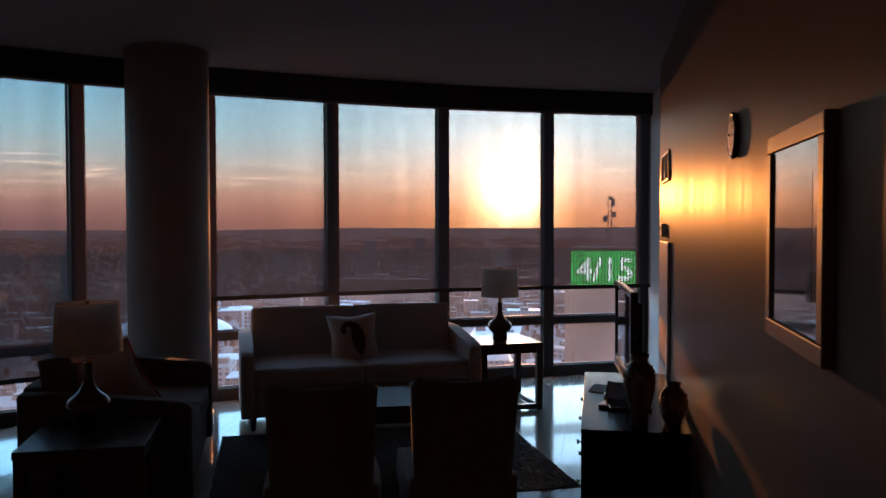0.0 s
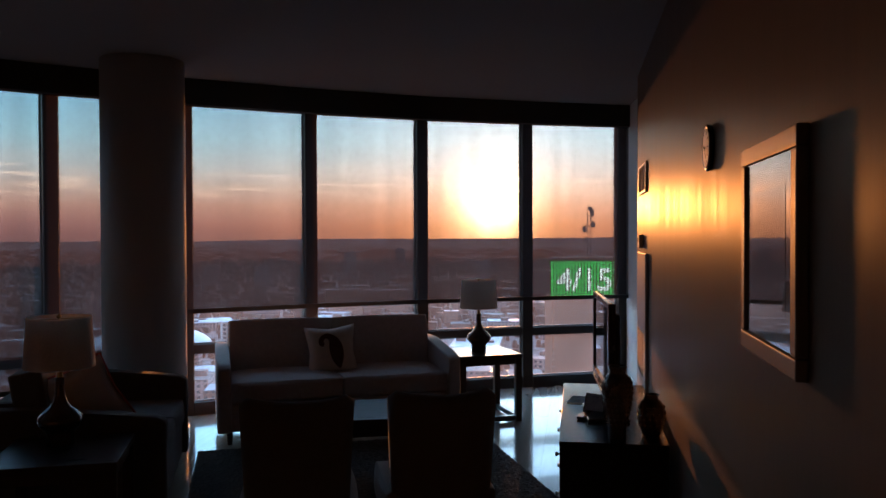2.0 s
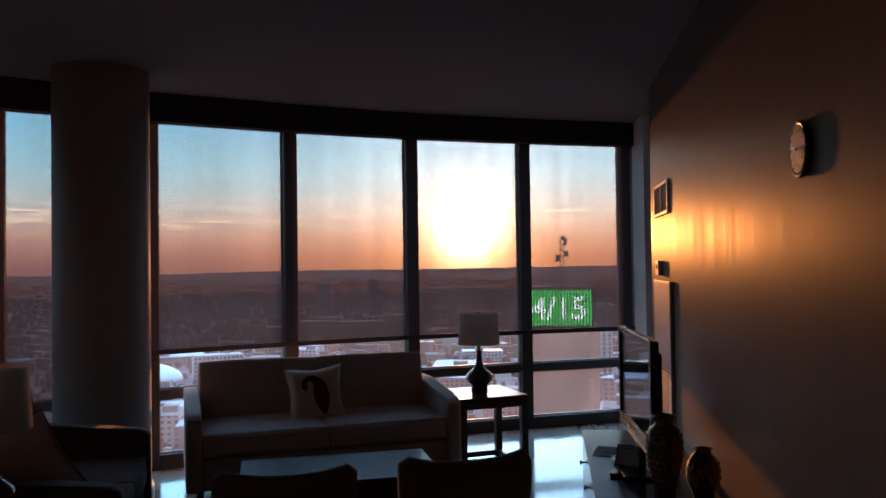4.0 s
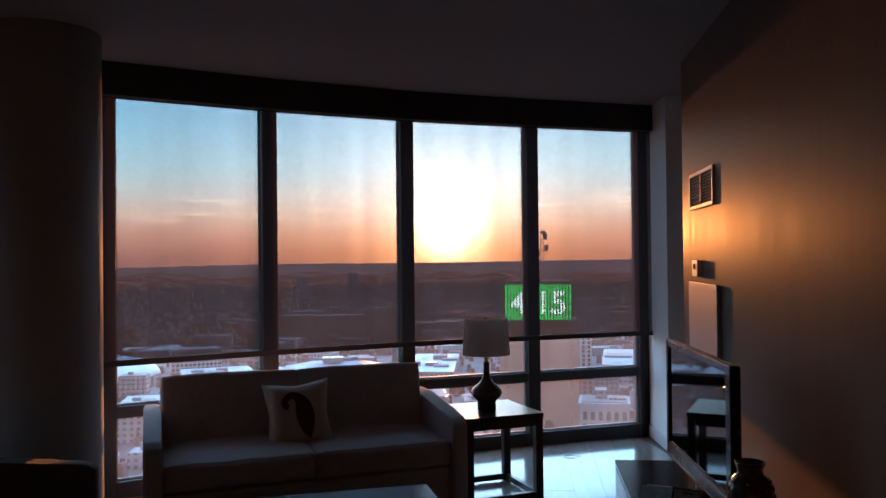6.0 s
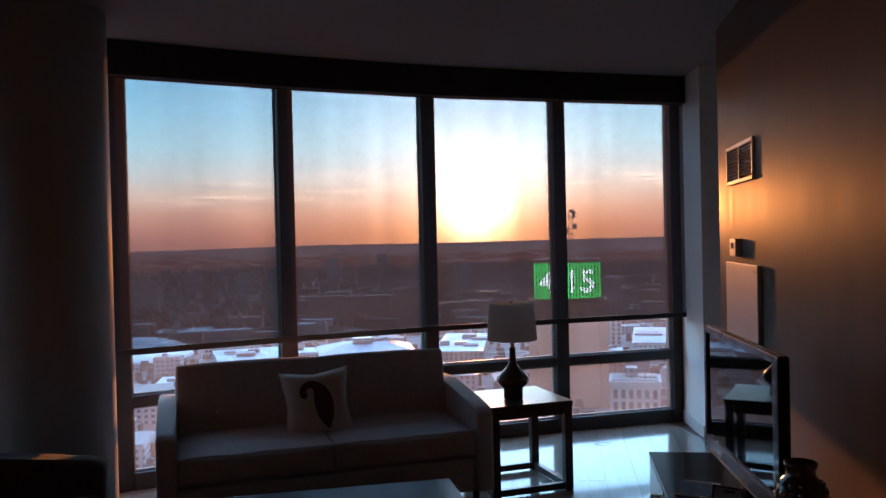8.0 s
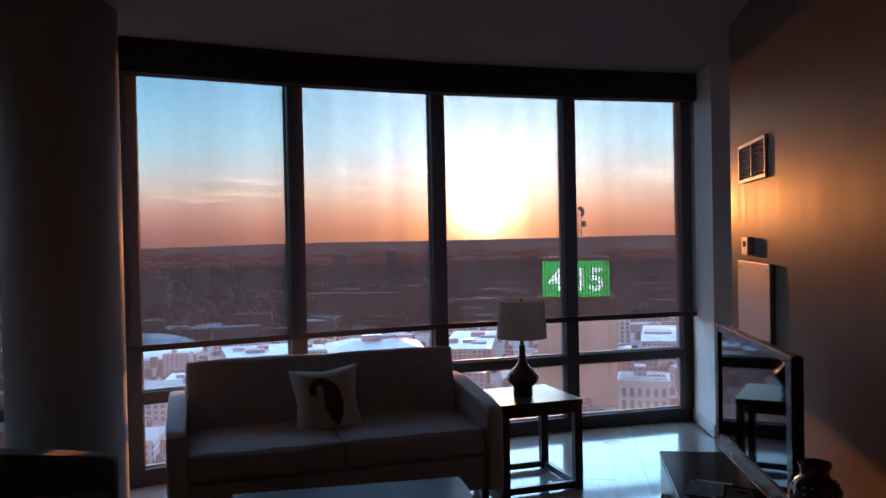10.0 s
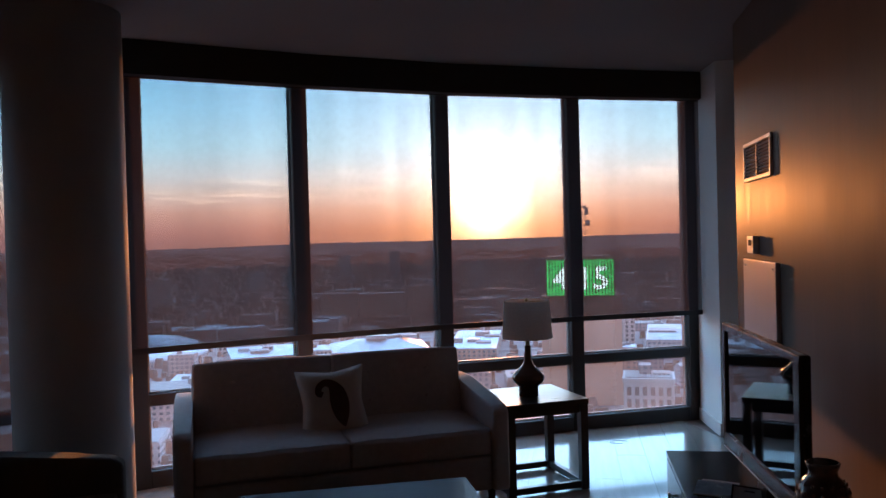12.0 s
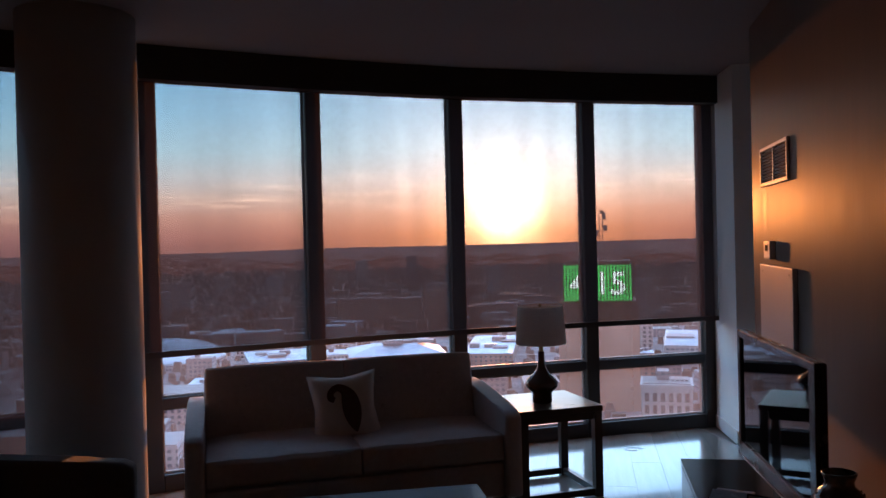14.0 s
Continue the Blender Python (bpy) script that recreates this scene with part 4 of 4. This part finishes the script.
def window_rows(b, w, d, h, cols, rows, ww, wh, z0, z1):
    """Windows one by one on the face towards the room."""
    key = (ww, wh)
    if key not in WINMESH:
        WINMESH[key] = mesh_of("window", bm_box(-ww / 2, ww / 2, -.25, .1, -wh / 2, wh / 2), WINF)
    for i in range(cols):
        for j in range(rows):
            o = new("window", WINMESH[key])
            o.parent = b
            o.matrix_basis = pose(-w / 2 + w * (i + .5) / cols, -d / 2, z0 + (z1 - z0) * (j + .5) / rows)


# tower that carries the light sign
TX = 505.0
tw = thing("office_tower", pose(5.55, TX, G), "plain concrete office tower with a sign at its top", "building", "city buildings")
bm = bm_box(-20.9, 20.9, 0, 30, 0, 90.5)
bmesh.ops.bevel(bm, geom=[e for e in bm.edges if abs(e.verts[0].co.z - e.verts[1].co.z) > 50], offset=3.5, segments=6, profile=.5, affect="EDGES")
part("wall", bm, TOWERW, tw, smooth=False)
part("lower_block", bm_box(-24.5, 24.4, 1.5, 34, 0, 67), TOWERW, tw)
for k in range(9):
    part("floor_band", bm_box(-20.2, 20.2, -.62, -.5, 3 + k * 4.1, 4.3 + k * 4.1), TOWERW, tw)
bm = bm_box(-20.5, 20.5, .4, 29.6, 90.5, 92)
bmesh.ops.bevel(bm, geom=[e for e in bm.edges if abs(e.verts[0].co.z - e.verts[1].co.z) > 1], offset=3.5, segments=6, profile=.5, affect="EDGES")
part("parapet", bm, TOWERW, tw)
for k in range(12):
    part("roof_lamp", bm_box(-18 + k * 3.2, -17.2 + k * 3.2, .5, 1.3, 92, 93.2 + (k * 7 % 3) * .4), LIMEST, tw)
for k in range(11):
    part("pier", bm_box(-20.5 + k * 4.1 - .35, -20.5 + k * 4.1 + .35, -.5, 0, 0, 66), TOWERW, tw)

sign = thing("led_sign", pose(5.55, TX - .9, G + 67.5), "green light sign with white numerals on a tower", "sign")
part("backing", bm_box(-20.7, 20.7, -.3, .6, 0, 22.6), DARKV, sign)
for k in range(22):
    x = -20.4 + k * 1.87
    part("led_strip", bm_box(x, x + 1.1, -.45, -.3, .3, 22.3), GREEN, sign, "green light strip")
txt = bpy.data.curves.new("numerals", "FONT")
txt.body, txt.size, txt.align_x, txt.extrude, txt.offset = "4/15", 19, "CENTER", .1, .45
txt.materials.append(WHITEL)
numerals = new("numerals", txt)
numerals.parent = sign
numerals.matrix_basis = pose(0, -.8, 4.6, 90, 0, 0)
numerals["label"] = "white lit numerals"
# Bars added to draw the unlit gaps across strips and numerals.
for k in range(23):
    x = -20.7 + k * 1.87
    part("gap_bar", bm_box(x - .42, x + .28, -1.6, -.46, .1, 22.5), DARKV, sign, "dark upright bar over the unlit gap between strips")

mast = thing("antenna_mast", pose(8.4, TX + 12, G + 90.6), "lattice antenna mast on the tower roof", "antenna")
for sx, sy in ((-1, -1), (1, -1), (1, 1), (-1, 1)):
    part("leg", bm_box(sx * 1.0 - .25, sx * 1.0 + .25, sy * 1.0 - .25, sy * 1.0 + .25, 0, 30), STEELF, mast)
for k in range(8):
    part("brace", bm_box(-1.2, 1.2, -1.2, 1.2, 2 + k * 3.6, 2.4 + k * 3.6), STEELF, mast)
for x, z, w, h in ((-2.8, 17, 2.6, 4), (2.6, 20, 2.4, 3.5), (1.9, 27, 2.2, 4.5), (-2.2, 11, 1.8, 2.6), (.4, 30.5, 2.6, 2.4)):
    part("antenna_panel", bm_box(x - w / 2, x + w / 2, -1.6, -.6, z, z + h), STEELF, mast)

# slim pale tower behind it, columned public building below, arena dome, white-roofed hall, office slab
b = building(3.72, 720, 14, 16, 70, LIMEST, GREYROOF, label="slim pale stone office tower behind a broad one")
window_rows(b, 14, 16, 70, 3, 17, 2.2, 2.4, 4, 68)
cb = thing("columned_building", pose(*at_bearing(5.1, 452), G, 0, 0, -5), "pale stone public building with a row of tall pilasters", "building", "city buildings")
part("wall", bm_box(-13.4, 13.4, 0, 24, 0, 24.6), LIMEST, cb)
part("cornice", bm_box(-14, 14, -.9, 24.6, 24.6, 26.4), LIMEST, cb)
part("base_course", bm_box(-13.9, 13.9, -.7, 0, 0, 9.5), LIMEST, cb)
part("roof", bm_box(-12.6, 12.6, 1, 23, 26.4, 27), GREYROOF, cb)
part("attic", bm_box(-5, 1.4, 10, 20, 27, 32), GREYF, cb)
for k in range(4):
    part("roof_light", bm_box(2.6 + k * 2.4, 4.2 + k * 2.4, 8, 19, 27, 27.9), GREYROOF, cb)
for k in range(7):
    x = -12.6 + k * 4.2
    part("pilaster", bm_box(x - .7, x + .7, -.8, 0, 9.5, 24.6), LIMEST, cb)
    if k < 6:
        for j in range(2):
            part("window", bm_box(x + 1.0, x + 3.2, -.2, .1, 10.5 + j * 6.6, 15.1 + j * 6.6), WINF, cb)
            part("spandrel", bm_box(x + 1.0, x + 3.2, -.35, -.001, 15.3 + j * 6.6, 16.3 + j * 6.6), LIMEST, cb)
dome = thing("arena_dome", pose(*at_bearing(-29.3, 796), G), "large white domed arena roof", "building", "city buildings")
prof = [(55 * math.cos(a), 4 + 17.5 * math.sin(a)) for a in (math.pi / 2 * k / 12 for k in range(12))] + [(.5, 21.5)]
part("shell", bm_lathe(prof, 64), DOMEM, dome, smooth=True)
part("drum", bm_cyl(55.6, 55.6, 0, 4.2, 64), STONEF, dome)
building(-13.7, 722, 84, 62, 10, STONEF, SNOWY, 4, "wide white-roofed hall beside the arena", bits=5, rnd=random.Random(2), hip=6.5)
side = building(-17.9, 704, 20, 34, 13, LIMEST, SNOWY, 4, "pale side wing with rows of windows", bits=1, rnd=random.Random(3))
window_rows(side, 20, 34, 13, 6, 3, 2.0, 2.2, 1, 12.5)
building(-6.8, 752, 44, 130, 10, BRICKF, SNOWY, -4, "white-roofed brick warehouse in the city", bits=6, rnd=random.Random(5))
slab = building(-23.1, 790, 45, 16, 25, LIMEST, SNOWY, 8, "pale office slab with rows of windows", bits=1, rnd=random.Random(6))
window_rows(slab, 45, 16, 25, 12, 6, 2.4, 2.2, 1, 24.5)
building(-21.6, 722, 58, 70, 10.5, GREYF, SNOWY, 6, "broad low hall with a pale roof", bits=3, rnd=random.Random(7), hip=1.5)
building(-25.8, 960, 62, 50, 9, GREYF, SNOWY, 4, "long grey shed with a pale roof", bits=2, rnd=random.Random(8))
building(7.9, 765, 76, 120, 14, STONEF, PARKING, 2, "wide stone store with a pale roof", bits=4, rnd=random.Random(9))
building(3.2, 610, 24, 18, 22, BRICKF, SNOWY, 2, "brick block with a pale roof", bits=2, rnd=random.Random(10))
for i, (az, w, h) in enumerate(((-16.4, 46, 38), (-13.4, 60, 34), (-10.8, 34, 40), (-18.8, 38, 24))):
    building(az, 1020 + 40 * i, w, 22, h, BRICKF, GREYROOF, 5, "brick apartment block with many windows", bits=2, rnd=random.Random(20 + i))
for az, d, w, h in ((-15.9, 1900, 26, 66), (-12.4, 2000, 24, 72), (-6.6, 1500, 24, 58), (-28.6, 1400, 44, 48), (-25.4, 1500, 30, 52), (-22.0, 1600, 30, 46), (-29.8, 1250, 40, 42), (-1.9, 1500, 30, 40)):
    building(az, d, w, w * .7, h, STONEF if h % 4 else GREYF, GREYROOF, 5, "mid-height block standing over the low city", bits=1, rnd=random.Random(int(d + h)))

# low fabric of the city, one by one where it is nearest
rnd = random.Random(11)
kept = [(-29.3, 822, 66), (-13.7, 722, 62), (-17.9, 704, 24), (-6.8, 752, 62), (-23.1, 790, 28), (-21.6, 722, 52), (.6, 505, 60), (5.1, 462, 34), (-25.8, 960, 44), (7.9, 765, 66), (3.72, 720, 16)]
count = 0
while count < 270:
    az, dist = rnd.uniform(-42, 12), 420 + 1500 * rnd.random() ** 1.15
    w, d, h = rnd.uniform(14, 46), rnd.uniform(12, 32), rnd.choice((7, 9, 11, 14, 18)) * rnd.uniform(.8, 1.25)
    x, y = at_bearing(az, dist)
    bad = False
    for ka, kd, kr in kept:
        kx, ky = at_bearing(ka, kd)
        if (x - kx) ** 2 + (y - ky) ** 2 < (kr + max(w, d) * .55) ** 2:
            bad = True
            break
    if bad:
        continue
    kept.append((az, dist, max(w, d) * .5))
    # Roofs beyond 1000 m drop the pale tone, as haze would dull them.
    building(az, dist, w, d, h, rnd.choice((BRICKF, BRICKF, STONEF, GREYF)), (rnd.choice((SNOWY, GREYROOF, GREYROOF)) if dist < 1000 else rnd.choice((FARROOF, GREYROOF))), rnd.choice((8, 8, 12, -20)) + az * .8, bits=1, rnd=rnd)
    count += 1

# farther roofs and woods, too many to count
def sprinkle(name, n, d0, d1, material, size, height, label, category, seed, slope=False):
    r = random.Random(seed)
    verts, faces = [], []
    for _ in range(n):
        az, dist = r.uniform(-48, 16), d0 + (d1 - d0) * r.random()
        x, y = at_bearing(az, dist)
        w, d, h = r.uniform(*size), r.uniform(*size) * .6, r.uniform(*height)
        b = len(verts)
        g = G
        if slope:
            g = G + (dist - 2900) * .04 if dist < 3600 else G + 28 + (dist - 3600) * .06
        t = r.uniform(.55, 1)
        verts += [(x - w, y - d, g), (x + w, y - d, g), (x + w, y + d, g), (x - w, y + d, g), (x - w * t, y - d * t, g + h), (x + w * t, y - d * t, g + h), (x + w * t, y + d * t, g + h), (x - w * t, y + d * t, g + h)]
        faces += [(b, b + 1, b + 5, b + 4), (b + 1, b + 2, b + 6, b + 5), (b + 2, b + 3, b + 7, b + 6), (b + 3, b, b + 4, b + 7), (b + 4, b + 5, b + 6, b + 7)]
    me = bpy.data.meshes.new(name)
    me.from_pydata(verts, [], faces)
    me.materials.append(material)
    return tagged(new(name, me), label, category, "", "stuff")


sprinkle("far_pale_roofs", 420, 1300, 3000, FARROOF, (5, 17), (5, 14), "scattered roofs far across the city, toned down for haze", "buildings", 31)
sprinkle("far_brick_blocks", 1800, 1200, 3200, FARBLOCK, (5, 16), (6, 20), "far low brick blocks of the city", "buildings", 32)
sprinkle("far_woods", 6000, 900, 3600, TREES, (3, 11), (5, 13), "dark bare trees between far streets", "trees", 33)
# Shares the ridge's emission, so the slope keeps one haze tone.
sprinkle("ridge_woods", 2600, 2880, 4150, HAZE_GLOW, (7, 26), (2, 7), "woods and roofs on the far slope in the ridge's haze glow", "trees", 35, slope=True)
sprinkle("near_trees", 1800, 330, 1300, TREES, (1.5, 4), (4, 9), "dark bare street trees", "trees", 34)

# streets: paler strips on the ground
ROAD = mat("street_asphalt", (.095, .088, .088), .75, var=.2, scale=.05, fine=.5)
for k in range(26):
    across = k % 2
    off = 360 + 115 * (k // 2) if across else -900 + 110 * (k // 2)
    ln = 1500
    bm = bm_box(-ln, ln, -6, 6, 0, .35) if across else bm_box(-6, 6, 0, 2600, 0, .30)
    solid("street", bm, ROAD, "grey paved city street far below", "street", "structure", m=pose(-250 if across else off, off if across else 320, G, 0, 0, 12))

# ---------------------------------------------------------------- floor planks
floor = thing("floor", Matrix.Identity(4), "polished pale plank floor mirroring the windows", "floor", "", "structure")
part("subfloor", bm_prism(outline, -.25, -.012), GAP, floor)
PW, PL = .196, 1.50
PLANKS = {}


EDGE = [corner(k, .042) for k in range(8)]


def far_edge(x):
    """How far the floor runs at x."""
    if x > .77:
        return 7.984
    for a, b in zip(EDGE, EDGE[1:]):
        if a.x <= x <= b.x:
            return a.y + (b.y - a.y) * (x - a.x) / (b.x - a.x)
    return EDGE[0].y if x < EDGE[0].x else EDGE[-1].y


rest = bmesh.new()
col = 0
x = 1.196
while x - PW > ROOM_L:
    y = (ROOM_B if x < WALL_X else 6.93) - (col * .57) % PL
    while y < 8.7:
        y0, y1 = max(y, (ROOM_B if x < WALL_X + .05 else 6.925) + .002), y + PL - .002
        xm = x - PW / 2
        xa, xb = x - PW + .0006, x - .0006
        ya, yb = min(y1, far_edge(xa)), min(y1, far_edge(xb))
        if min(ya, yb) - y0 > .02:
            whole = ya == yb == y1
            if y1 > 2.2 and xm > -3.9:
                key = round(y1 - y0, 2) if whole else (col, y)
                if key not in PLANKS:
                    ym = (y0 + y1) / 2
                    shape = [(xa - xm, y0 - ym), (xb - xm, y0 - ym), (xb - xm, yb - ym), (xa - xm, ya - ym)]
                    PLANKS[key] = mesh_of("plank", bm_prism(shape, -.012, 0), PLANK)
                o = new("plank", PLANKS[key])
                o.parent = floor
                o.location = (xm, (y0 + y1) / 2, 0)
            else:
                bm_box(xa, xb, y0, min(ya, yb), -.012, 0, bm=rest)
        y += PL
    x -= PW
    col += 1
part("far_planks", rest, PLANK, floor)["kind"] = "stuff"
